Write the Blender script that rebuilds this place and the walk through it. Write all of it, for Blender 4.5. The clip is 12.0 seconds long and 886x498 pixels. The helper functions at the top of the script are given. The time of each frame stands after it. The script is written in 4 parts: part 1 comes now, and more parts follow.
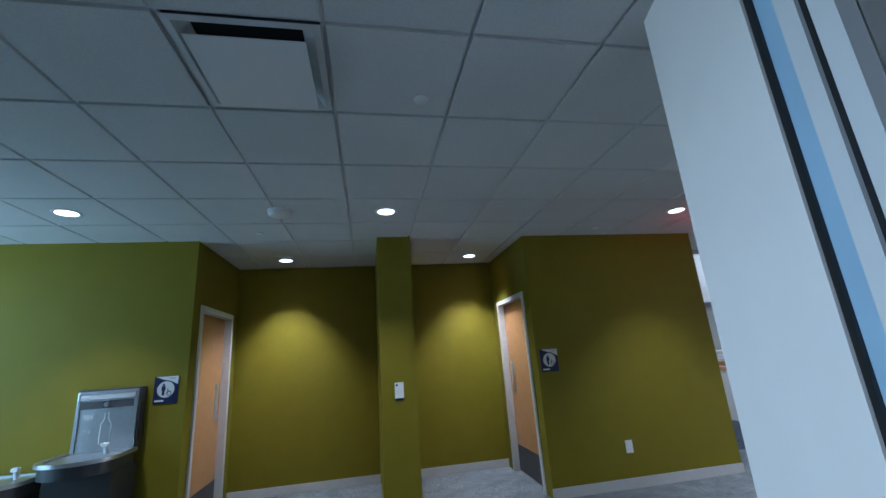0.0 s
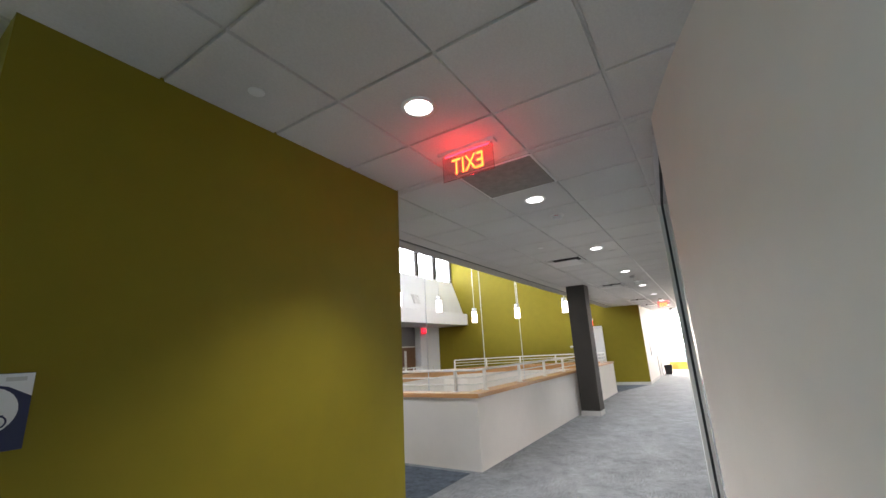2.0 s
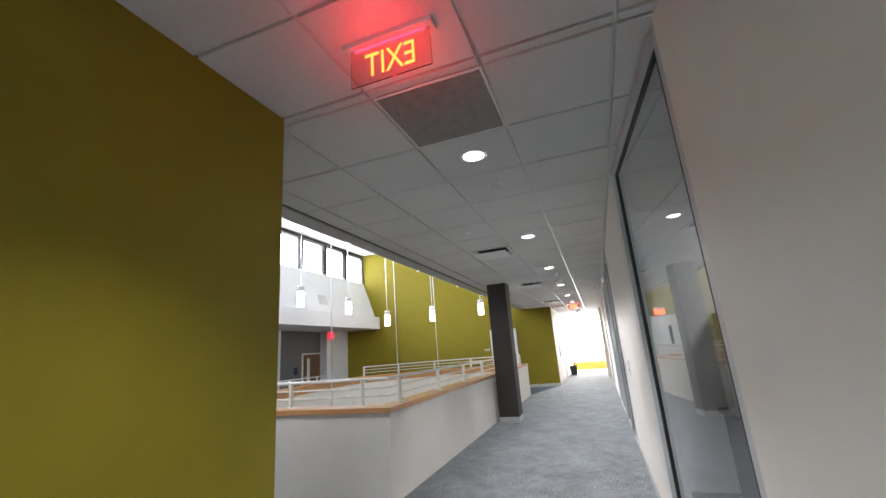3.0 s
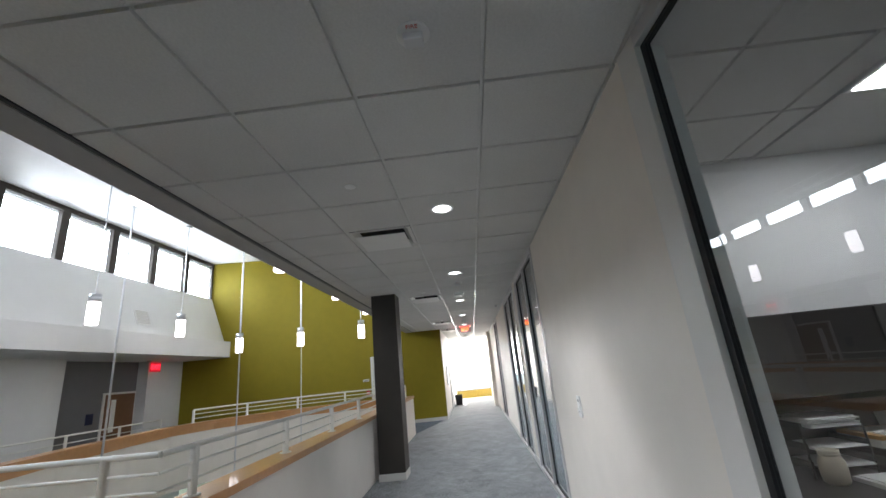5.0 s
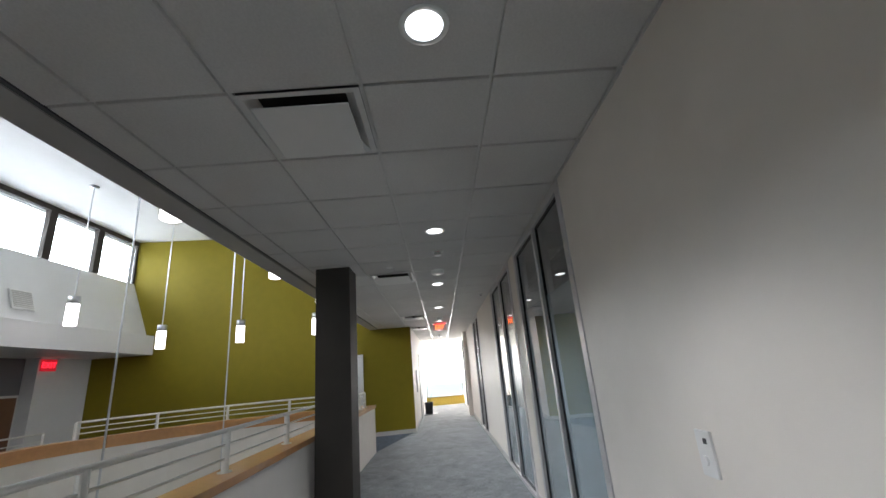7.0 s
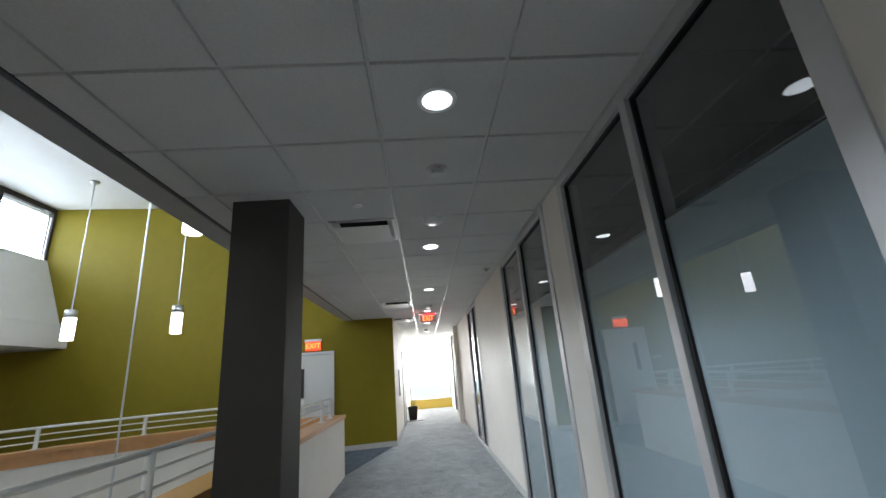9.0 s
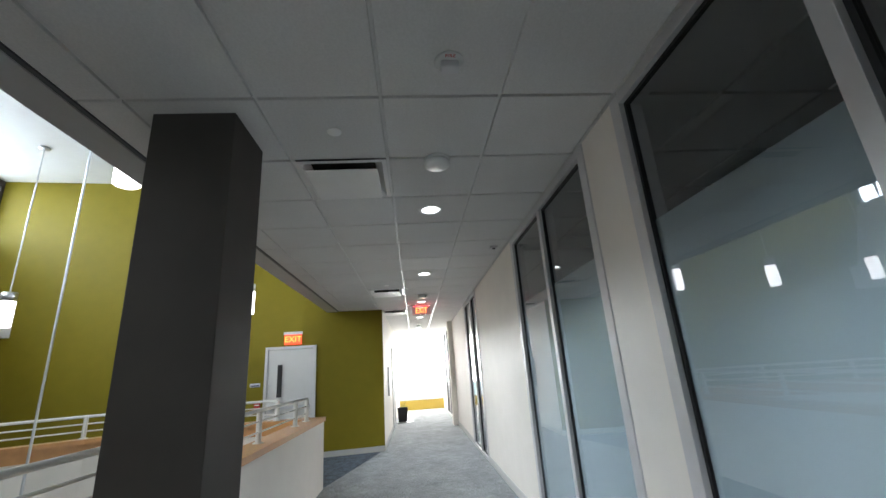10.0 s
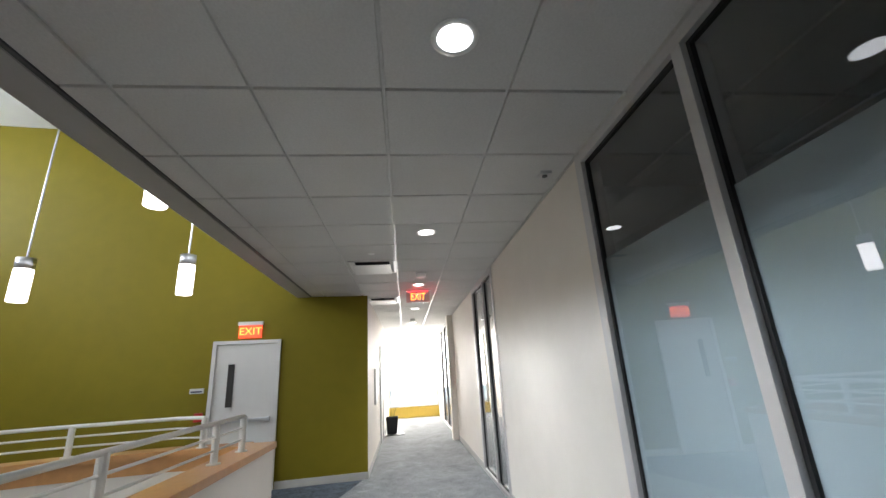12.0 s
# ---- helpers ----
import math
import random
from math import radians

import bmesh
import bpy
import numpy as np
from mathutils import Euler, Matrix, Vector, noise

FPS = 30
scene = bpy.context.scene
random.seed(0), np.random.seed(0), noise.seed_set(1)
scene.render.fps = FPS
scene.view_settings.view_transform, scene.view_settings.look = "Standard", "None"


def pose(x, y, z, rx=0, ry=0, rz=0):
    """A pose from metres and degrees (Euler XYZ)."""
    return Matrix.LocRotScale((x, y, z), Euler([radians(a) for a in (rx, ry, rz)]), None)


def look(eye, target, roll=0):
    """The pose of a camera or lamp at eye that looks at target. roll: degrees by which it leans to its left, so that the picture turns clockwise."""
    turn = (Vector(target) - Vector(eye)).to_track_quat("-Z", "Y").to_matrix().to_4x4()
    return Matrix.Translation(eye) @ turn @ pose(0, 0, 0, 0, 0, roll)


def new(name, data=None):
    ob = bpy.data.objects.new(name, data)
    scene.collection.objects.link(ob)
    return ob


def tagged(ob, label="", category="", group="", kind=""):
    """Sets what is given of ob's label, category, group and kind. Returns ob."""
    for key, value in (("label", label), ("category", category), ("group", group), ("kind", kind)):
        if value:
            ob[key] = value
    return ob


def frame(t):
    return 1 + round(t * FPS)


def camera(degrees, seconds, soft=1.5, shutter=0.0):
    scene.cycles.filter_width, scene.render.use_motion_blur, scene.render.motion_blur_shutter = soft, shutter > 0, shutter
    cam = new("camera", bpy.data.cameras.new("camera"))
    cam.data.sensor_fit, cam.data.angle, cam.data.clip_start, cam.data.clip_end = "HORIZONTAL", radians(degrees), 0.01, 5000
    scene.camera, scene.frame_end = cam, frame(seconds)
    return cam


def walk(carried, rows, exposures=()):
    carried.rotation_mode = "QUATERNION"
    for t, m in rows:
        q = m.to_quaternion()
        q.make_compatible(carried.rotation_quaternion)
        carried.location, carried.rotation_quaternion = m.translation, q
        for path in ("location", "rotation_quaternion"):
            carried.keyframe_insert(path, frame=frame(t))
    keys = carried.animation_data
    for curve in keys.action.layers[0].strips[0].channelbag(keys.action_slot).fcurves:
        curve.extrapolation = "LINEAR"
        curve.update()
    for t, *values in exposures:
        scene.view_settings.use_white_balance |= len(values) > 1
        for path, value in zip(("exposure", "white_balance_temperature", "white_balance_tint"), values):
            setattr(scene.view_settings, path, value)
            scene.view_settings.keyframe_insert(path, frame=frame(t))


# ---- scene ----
cam = camera(95.2, 12.0)
PATH = [
    (0, (0.153, -0.147, 1.474), (0.522, 1.751, 1.985), -4.1),
    (0.5, (0.465, 0.835, 1.44), (1.172, 2.633, 1.956), -4.4),
    (1, (1.004, 1.55, 1.439), (2.367, 2.921, 1.951), -3.6),
    (1.5, (1.388, 1.921, 1.46), (2.881, 3.151, 1.969), -3.5),
    (2, (1.729, 2.226, 1.466), (3.372, 3.254, 1.959), -3.0),
    (2.5, (2.157, 2.494, 1.468), (3.896, 3.365, 1.934), -2.6),
    (3, (2.582, 2.719, 1.439), (4.409, 3.367, 1.933), -4.3),
    (3.2, (2.756, 2.783, 1.451), (4.609, 3.331, 1.965), -4.4),
    (4.8, (4.27, 3.224, 1.464), (6.187, 3.332, 2.023), -5.9),
    (5, (4.469, 3.243, 1.497), (6.384, 3.323, 2.066), -5.8),
    (5.5, (4.904, 3.308, 1.464), (6.819, 3.377, 2.034), -5.9),
    (6, (5.379, 3.362, 1.48), (7.293, 3.372, 2.06), -5.9),
    (6.5, (5.868, 3.379, 1.511), (7.787, 3.362, 2.073), -5.7),
    (7, (6.35, 3.388, 1.483), (8.264, 3.334, 2.061), -5.0),
    (7.2, (6.549, 3.363, 1.488), (8.46, 3.28, 2.073), -4.6),
    (8.8, (8.12, 3.488, 1.469), (10.027, 3.337, 2.052), -5.3),
    (9, (8.314, 3.494, 1.501), (10.227, 3.367, 2.072), -4.7),
    (9.5, (8.754, 3.557, 1.461), (10.663, 3.428, 2.043), -4.4),
    (10, (9.235, 3.548, 1.452), (11.145, 3.381, 2.023), -4.0),
    (10.5, (9.718, 3.566, 1.445), (11.635, 3.405, 1.994), -3.7),
    (11, (10.221, 3.575, 1.418), (12.132, 3.375, 1.974), -3.9),
    (11.5, (10.707, 3.573, 1.443), (12.618, 3.367, 1.995), -3.7),
    (12, (11.159, 3.591, 1.473), (13.062, 3.388, 2.053), -3.4),
]
EXPOSURES = [(0.0, 0.9, 5300, 13), (0.5, 1.2, 6150, 18), (1.0, 1.52, 6700, 19), (1.5, 1.52, 6800, 18), (3.0, 1.36, 6450, 16), (4.8, 0.88, 6400, 14), (7.0, 0.42, 6400, 14), (9.0, 0.5, 6150, 10), (10.0, 0.82, 6200, 10), (11.0, 0.95, 6350, 12), (12.0, 0.75, 6500, 13)]
walk(cam, [(t, look(eye, target, roll)) for t, eye, target, roll in PATH], EXPOSURES)

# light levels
CLERE, ENDW, BACKW, LEFTW, RETW, WEST_FILL = 225.0, 160.0, 2.0, 24.0, 9.0, 92.0
DOWN, LOBBY, ALC, EXITL = 100.0, 66.0, 120.0, 0.55

# ---------------- light ----------------
world = bpy.data.worlds.new("world")
scene.world = world
world.use_nodes = True
wn = world.node_tree.nodes
sky = wn.new("ShaderNodeTexSky")
sky.sky_type, sky.sun_disc = "NISHITA", False
sky.sun_elevation, sky.sun_rotation = radians(42), radians(60)
wn["Background"].inputs["Strength"].default_value = 0.12
world.node_tree.links.new(sky.outputs["Color"], wn["Background"].inputs["Color"])


def lamp(kind, m, power, color, size=0.1, size_y=None, cone=80, blend=0.7):
    d = bpy.data.lights.new("lamp", kind)
    d.energy, d.color = power, color
    if kind == "AREA":
        d.shape, d.size, d.size_y = "RECTANGLE", size, size_y or size
    if kind == "SPOT":
        d.spot_size, d.spot_blend, d.shadow_soft_size = radians(cone), blend, size
    if kind == "SUN":
        d.angle = radians(0.5)
    ob = new("lamp", d)
    ob.matrix_world = m
    return ob


DAY = (0.86, 0.94, 1.0)
lamp("SUN", look((20, 40, 40), (14, 12, 0)), 2.0, (1, 0.95, 0.88))
lamp("AREA", look((14.0, 11.95, 5.0), (14.0, 0, 1.2)), CLERE, DAY, 8.0, 1.1).data.spread = radians(135)
lamp("AREA", look((26.75, 3.3, 1.86), (20, 3.3, 1.6)), ENDW, (1, 0.97, 0.9), 1.75, 1.84)
lamp("AREA", look((-1.6, -3.9, 1.7), (-1.2, 2, 1.2)), BACKW, (0.62, 0.82, 1.0), 2.6, 2.0)
lamp("AREA", look((-4.2, 3.15, 1.6), (-1.4, 4.0, 1.3)), LEFTW, (0.50, 0.84, 1.0), 1.8, 2.0)
lamp("AREA", look((-4.25, 0.3, 1.2), (1.2, 0.7, 0.9)), RETW, (0.68, 0.86, 1.0), 1.6, 2.0).data.spread = radians(50)
# added fill lamp that brightens the void; no window is built behind it
lamp("AREA", look((4.3, 8.0, 4.3), (9.0, 8.0, 1.6)), WEST_FILL, DAY, 3.0, 1.6)

# ---------------- materials ----------------
def mat(name, color, rough=0.6, metal=0.0, scale=8.0, vary=0.06, bump=0.0, bscale=120.0, coat=0.0, spec=0.5, emit=None, power=0.0, big=1.0):
    m = bpy.data.materials.new(name)
    m.use_nodes = True
    t = m.node_tree
    n, l = t.nodes, t.links
    b = n["Principled BSDF"]
    b.inputs["Roughness"].default_value, b.inputs["Metallic"].default_value = rough, metal
    b.inputs["Coat Weight"].default_value, b.inputs["Specular IOR Level"].default_value = coat, spec
    co = n.new("ShaderNodeTexCoord")
    n1, n2 = n.new("ShaderNodeTexNoise"), n.new("ShaderNodeTexNoise")
    n1.inputs["Scale"].default_value, n2.inputs["Scale"].default_value = scale, scale * 0.12 * big
    n1.inputs["Detail"].default_value, n2.inputs["Detail"].default_value = 4, 2
    add = n.new("ShaderNodeMath")
    l.new(co.outputs["Object"], n1.inputs["Vector"]), l.new(co.outputs["Object"], n2.inputs["Vector"])
    l.new(n1.outputs["Fac"], add.inputs[0]), l.new(n2.outputs["Fac"], add.inputs[1])
    rg = n.new("ShaderNodeMapRange")
    rg.inputs["From Min"].default_value, rg.inputs["From Max"].default_value = 0.6, 1.4
    rg.inputs["To Min"].default_value, rg.inputs["To Max"].default_value = 1 - vary, 1 + vary
    l.new(add.outputs[0], rg.inputs["Value"])
    mix = n.new("ShaderNodeVectorMath")
    mix.operation = "SCALE"
    mix.inputs[0].default_value = color
    l.new(rg.outputs["Result"], mix.inputs["Scale"])
    l.new(mix.outputs["Vector"], b.inputs["Base Color"])
    if bump:
        nb, bp = n.new("ShaderNodeTexNoise"), n.new("ShaderNodeBump")
        nb.inputs["Scale"].default_value, bp.inputs["Strength"].default_value = bscale, bump
        bp.inputs["Distance"].default_value = 0.004
        l.new(co.outputs["Object"], nb.inputs["Vector"]), l.new(nb.outputs["Fac"], bp.inputs["Height"])
        l.new(bp.outputs["Normal"], b.inputs["Normal"])
    if emit:
        b.inputs["Emission Color"].default_value = (*emit, 1)
        b.inputs["Emission Strength"].default_value = power
    return m


GREEN = mat("olive paint", (0.212, 0.170, 0.008), 0.6, 0, 5, 0.07, 0.10, 220, spec=0.25)
WHITE = mat("warm white paint", (0.80, 0.755, 0.69), 0.58, 0, 4, 0.04, 0.05, 240, spec=0.28)
WHITE2 = mat("white paint", (0.74, 0.74, 0.73), 0.6, 0, 4, 0.03, 0.05, 240)
GREYW = mat("grey paint", (0.16, 0.16, 0.165), 0.6, 0, 4, 0.05, 0.05, 240)
TILE = mat("mineral ceiling tile", (0.62, 0.61, 0.59), 0.95, 0, 90, 0.10, 0.35, 260, big=0.1)
TILEW = mat("smooth ceiling panel", (0.66, 0.65, 0.63), 0.85, 0, 30, 0.04)
GRID = mat("ceiling grid", (0.62, 0.61, 0.59), 0.3, 0, 6, 0.05)
PLAQUE = mat("white diffuser enamel", (0.72, 0.71, 0.69), 0.4, 0, 6, 0.03)
FASCIA = mat("ceiling edge trim", (0.40, 0.39, 0.38), 0.5, 0, 5, 0.06)
COLUMN = mat("charcoal paint", (0.048, 0.041, 0.034), 0.7, 0, 3, 0.18, 0.06, 180, spec=0.3)
WOOD = mat("maple cap", (0.60, 0.30, 0.115), 0.32, 0, 14, 0.12, 0.04, 90, coat=0.25)
DOORW = mat("maple door", (0.55, 0.28, 0.11), 0.4, 0, 11, 0.10, 0.04, 90, coat=0.15)
DOORB = mat("brown door", (0.16, 0.075, 0.035), 0.4, 0, 11, 0.12)
FRAMEW = mat("white enamel frame", (0.70, 0.69, 0.66), 0.35, 0, 6, 0.03)
RAIL = mat("cream rail paint", (0.74, 0.73, 0.68), 0.35, 0, 8, 0.04)
ALU = mat("anodised aluminium", (0.60, 0.59, 0.59), 0.38, 0.35, 8, 0.06)
BLUE_REFLECT = mat("painted blue reflection", (0.42, 0.60, 0.74), 0.4, 0.2, 8, 0.05)
STEEL = mat("brushed steel", (0.62, 0.63, 0.65), 0.33, 1.0, 20, 0.1)
DARKST = mat("dark grey panel", (0.08, 0.08, 0.085), 0.4, 0.3, 10, 0.1)
RUBBER = mat("black gasket", (0.012, 0.012, 0.013), 0.5, 0, 10, 0.1)
BASEB = mat("pale rubber base", (0.55, 0.54, 0.51), 0.5, 0, 10, 0.05)
PLASTW = mat("white plastic", (0.78, 0.78, 0.76), 0.35, 0, 10, 0.02)
BLACK = mat("black plastic", (0.015, 0.015, 0.016), 0.4, 0, 10, 0.1)
NAVY = mat("navy sign", (0.012, 0.018, 0.07), 0.35, 0, 10, 0.05)
HUTCH = mat("dark laminate", (0.03, 0.027, 0.026), 0.3, 0, 12, 0.15)
PAPER = mat("paper", (0.8, 0.8, 0.78), 0.8, 0, 20, 0.04)
TAN = mat("tan folder", (0.55, 0.30, 0.10), 0.6, 0, 20, 0.06)
CREAM = mat("cream ceramic", (0.66, 0.60, 0.47), 0.3, 0, 9, 0.06)
LEAF = mat("leaf", (0.08, 0.12, 0.03), 0.5, 0, 9, 0.2)
REDP = mat("red plastic", (0.5, 0.02, 0.015), 0.4, 0, 9, 0.05)
GRILLE = mat("dark perforated panel", (0.24, 0.225, 0.21), 0.6, 0, 160, 0.25)
DUCT_SHADE = mat("painted duct shade", (0.01, 0.01, 0.01), 0.8, 0, 9, 0.1)
YELLOW = mat("yellow paint", (0.62, 0.44, 0.08), 0.55, 0, 5, 0.05)
LAMPW = mat("lit lens", (0.9, 0.9, 0.9), 0.4, 0, 5, 0.01, emit=(0.93, 0.97, 1.0), power=2.8)
PENDL = mat("lit opal glass", (0.9, 0.9, 0.9), 0.3, 0, 5, 0.01, emit=(1.0, 0.96, 0.97), power=3.5)
HAZE_GLOW = mat("glowing painted haze", (0.5, 0.6, 0.62), 0.9, 0, 0.5, 0.3, emit=(0.76, 0.87, 0.88), power=0.95)
TROFF = mat("lit troffer", (0.9, 0.9, 0.9), 0.4, 0, 5, 0.01, emit=(0.95, 0.98, 1), power=10.0)
EXITR = mat("lit red letters", (0.8, 0.1, 0.02), 0.4, 0, 5, 0.01, emit=(1.0, 0.22, 0.03), power=3.0)
EXITB = mat("red edge glow", (0.8, 0.02, 0.03), 0.4, 0, 5, 0.01, emit=(1.0, 0.02, 0.04), power=3.0)
EXITO = mat("lit orange sign face", (0.8, 0.1, 0.02), 0.5, 0, 5, 0.01, emit=(1.0, 0.07, 0.03), power=0.9)
EXITD = mat("dark red sign face", (0.25, 0.02, 0.02), 0.5, 0, 5, 0.01, emit=(1.0, 0.02, 0.04), power=0.25)


def carpet():
    """Square carpet tiles laid quarter-turned, with short dashes along the pile."""
    m = mat("grey carpet", (0.17, 0.185, 0.195), 0.97, 0, 5.5, 0.42, 0.8, 420, big=3.0)
    n, l = m.node_tree.nodes, m.node_tree.links
    b = n["Principled BSDF"]
    b.inputs["Sheen Weight"].default_value = 0.2
    co = n.new("ShaderNodeTexCoord")
    dashes = []
    for sc in ((9, 95, 1), (95, 9, 1)):
        mp, nz = n.new("ShaderNodeMapping"), n.new("ShaderNodeTexNoise")
        mp.inputs["Scale"].default_value = sc
        nz.inputs["Scale"].default_value, nz.inputs["Detail"].default_value = 1.0, 2
        l.new(co.outputs["Object"], mp.inputs["Vector"]), l.new(mp.outputs["Vector"], nz.inputs["Vector"])
        dashes.append(nz)
    ck, mx = n.new("ShaderNodeTexChecker"), n.new("ShaderNodeMix")
    ck.inputs["Scale"].default_value = 1 / 0.61
    l.new(co.outputs["Object"], ck.inputs["Vector"]), l.new(ck.outputs["Fac"], mx.inputs["Factor"])
    l.new(dashes[0].outputs["Fac"], mx.inputs["A"]), l.new(dashes[1].outputs["Fac"], mx.inputs["B"])
    rg = n.new("ShaderNodeMapRange")
    rg.inputs["From Min"].default_value, rg.inputs["From Max"].default_value = 0.35, 0.65
    rg.inputs["To Min"].default_value, rg.inputs["To Max"].default_value = 0.60, 1.40
    l.new(mx.outputs["Result"], rg.inputs["Value"])
    sc = n.new("ShaderNodeVectorMath")
    sc.operation = "SCALE"
    l.new(b.inputs["Base Color"].links[0].from_socket, sc.inputs[0]), l.new(rg.outputs["Result"], sc.inputs["Scale"])
    l.new(sc.outputs["Vector"], b.inputs["Base Color"])
    return m


CARPET = carpet()


def carpet_dark():
    m = mat("blue grey flecked carpet", (0.075, 0.095, 0.12), 0.97, 0, 22, 0.6, 0.8, 420, big=3.0)
    return m


CARPET2 = carpet_dark()


def glass(name, color, rough=0.0):
    m = bpy.data.materials.new(name)
    m.use_nodes = True
    b = m.node_tree.nodes["Principled BSDF"]
    b.inputs["Base Color"].default_value = (*color, 1)
    b.inputs["Transmission Weight"].default_value, b.inputs["Roughness"].default_value, b.inputs["IOR"].default_value = 1.0, rough, 1.5
    return m


GLASS = glass("clear glass", (0.93, 0.96, 0.96))
REDGL = glass("red tinted acrylic", (0.95, 0.55, 0.55))


def frosted():
    m = bpy.data.materials.new("frosted film glass")
    m.use_nodes = True
    n, l = m.node_tree.nodes, m.node_tree.links
    b = n["Principled BSDF"]
    b.inputs["Base Color"].default_value = (0.34, 0.42, 0.46, 1)
    b.inputs["Roughness"].default_value, b.inputs["Specular IOR Level"].default_value = 0.6, 0.3
    b.inputs["Coat Weight"].default_value, b.inputs["Coat Roughness"].default_value = 1.0, 0.01
    tr = n.new("ShaderNodeBsdfTranslucent")
    tr.inputs["Color"].default_value = (0.55, 0.68, 0.70, 1)
    mx = n.new("ShaderNodeMixShader")
    mx.inputs["Fac"].default_value = 0.15
    l.new(b.outputs[0], mx.inputs[1]), l.new(tr.outputs[0], mx.inputs[2])
    l.new(mx.outputs[0], n["Material Output"].inputs["Surface"])
    return m


FROST = frosted()


# ---------------- builders ----------------
def bx(bm, x0, x1, y0, y1, z0, z1, bev=0.0):
    r = bmesh.ops.create_cube(bm, size=1.0)
    vs = r["verts"]
    for v in vs:
        v.co = Vector((x0 + (v.co.x + 0.5) * (x1 - x0), y0 + (v.co.y + 0.5) * (y1 - y0), z0 + (v.co.z + 0.5) * (z1 - z0)))
    if bev:
        bmesh.ops.bevel(bm, geom=list({e for v in vs for e in v.link_edges}), offset=bev, segments=2, affect="EDGES", profile=0.7)
    return bm


def box(x0, x1, y0, y1, z0, z1, bev=0.0):
    return bx(bmesh.new(), x0, x1, y0, y1, z0, z1, bev)


def cyl(bm, p, q, r, seg=12, r2=None):
    p, q = Vector(p), Vector(q)
    m = Matrix.Translation((p + q) / 2) @ (q - p).to_track_quat("Z", "Y").to_matrix().to_4x4()
    bmesh.ops.create_cone(bm, cap_ends=True, segments=seg, radius1=r, radius2=r if r2 is None else r2, depth=(q - p).length, matrix=m)
    return bm


def rod(p, q, r, seg=12, r2=None):
    return cyl(bmesh.new(), p, q, r, seg, r2)


def prism(pts, z0, z1):
    bm = bmesh.new()
    lo = [bm.verts.new((x, y, z0)) for x, y in pts]
    hi = [bm.verts.new((x, y, z1)) for x, y in pts]
    bm.faces.new(lo[::-1]), bm.faces.new(hi)
    for i in range(len(pts)):
        j = (i + 1) % len(pts)
        bm.faces.new((lo[i], lo[j], hi[j], hi[i]))
    bmesh.ops.recalc_face_normals(bm, faces=bm.faces)
    return bm


def lathe(profile, seg=24):
    bm = bmesh.new()
    vs = [bm.verts.new((r, 0, z)) for r, z in profile]
    es = [bm.edges.new((vs[i], vs[i + 1])) for i in range(len(vs) - 1)]
    bmesh.ops.spin(bm, geom=vs + es, axis=(0, 0, 1), cent=(0, 0, 0), steps=seg, angle=2 * math.pi)
    bmesh.ops.remove_doubles(bm, verts=bm.verts, dist=1e-5)
    bmesh.ops.recalc_face_normals(bm, faces=bm.faces)
    for f in bm.faces:
        f.smooth = True
    return bm


def ribbon(path, width, z0, z1, side=0.0):
    """A strip of given width along a plan path, shifted sideways."""
    n = len(path)
    left, right = [], []
    for i in range(n):
        a, b = Vector(path[max(i - 1, 0)]), Vector(path[min(i + 1, n - 1)])
        d = (b - a).normalized()
        nn = Vector((-d.y, d.x))
        p = Vector(path[i])
        left.append(p + nn * (side + width / 2)), right.append(p + nn * (side - width / 2))
    bm = bmesh.new()
    rows = []
    for i in range(n):
        rows.append([bm.verts.new((*left[i], z0)), bm.verts.new((*right[i], z0)), bm.verts.new((*right[i], z1)), bm.verts.new((*left[i], z1))])
    for i in range(n - 1):
        for k in range(4):
            bm.faces.new((rows[i][k], rows[i][(k + 1) % 4], rows[i + 1][(k + 1) % 4], rows[i + 1][k]))
    bm.faces.new(rows[0]), bm.faces.new(rows[-1])
    bmesh.ops.recalc_face_normals(bm, faces=bm.faces)
    return bm


def mesh_of(name, bm, material):
    me = bpy.data.meshes.new(name)
    bm.to_mesh(me)
    bm.free()
    me.materials.append(material)
    return me


def part(name, bm, material, parent=None, label=""):
    ob = new(name, mesh_of(name, bm, material))
    if parent is not None:
        ob.parent = parent
    return tagged(ob, label)


def thing(name, label, category, group="", m=None):
    ob = new(name)
    ob.empty_display_size = 0.1
    if m is not None:
        ob.matrix_basis = m
    return tagged(ob, label, category, group)


def struct(name, bm, material, label, category):
    return tagged(part(name, bm, material), label, category, kind="structure")


def text_mesh(body, size, depth, m):
    cu = bpy.data.curves.new("text", "FONT")
    cu.body, cu.size, cu.extrude = body, size, depth
    cu.align_x, cu.align_y, cu.resolution_u = "CENTER", "CENTER", 3
    tmp = bpy.data.objects.new("text", cu)
    me = bpy.data.meshes.new_from_object(tmp)
    bpy.data.objects.remove(tmp)
    bm = bmesh.new()
    bm.from_mesh(me)
    bpy.data.meshes.remove(me)
    bmesh.ops.transform(bm, matrix=m, verts=bm.verts)
    return bm


# ---------------- plan ----------------
H, UP, T = 2.78, 5.65, 0.6096
YR, YG, YV = 2.42, 4.19, 5.14         # right wall, green wall face, void edge of the ceiling
YP = 4.87                             # parapet face
G0, G1 = Vector((18.05, 4.19)), Vector((17.2, 11.55))   # slanted green wall
gd = (G1 - G0).normalized()
gn = Vector((-gd.y, gd.x))            # towards the void (-x)
YC = 11.55                            # clerestory wall

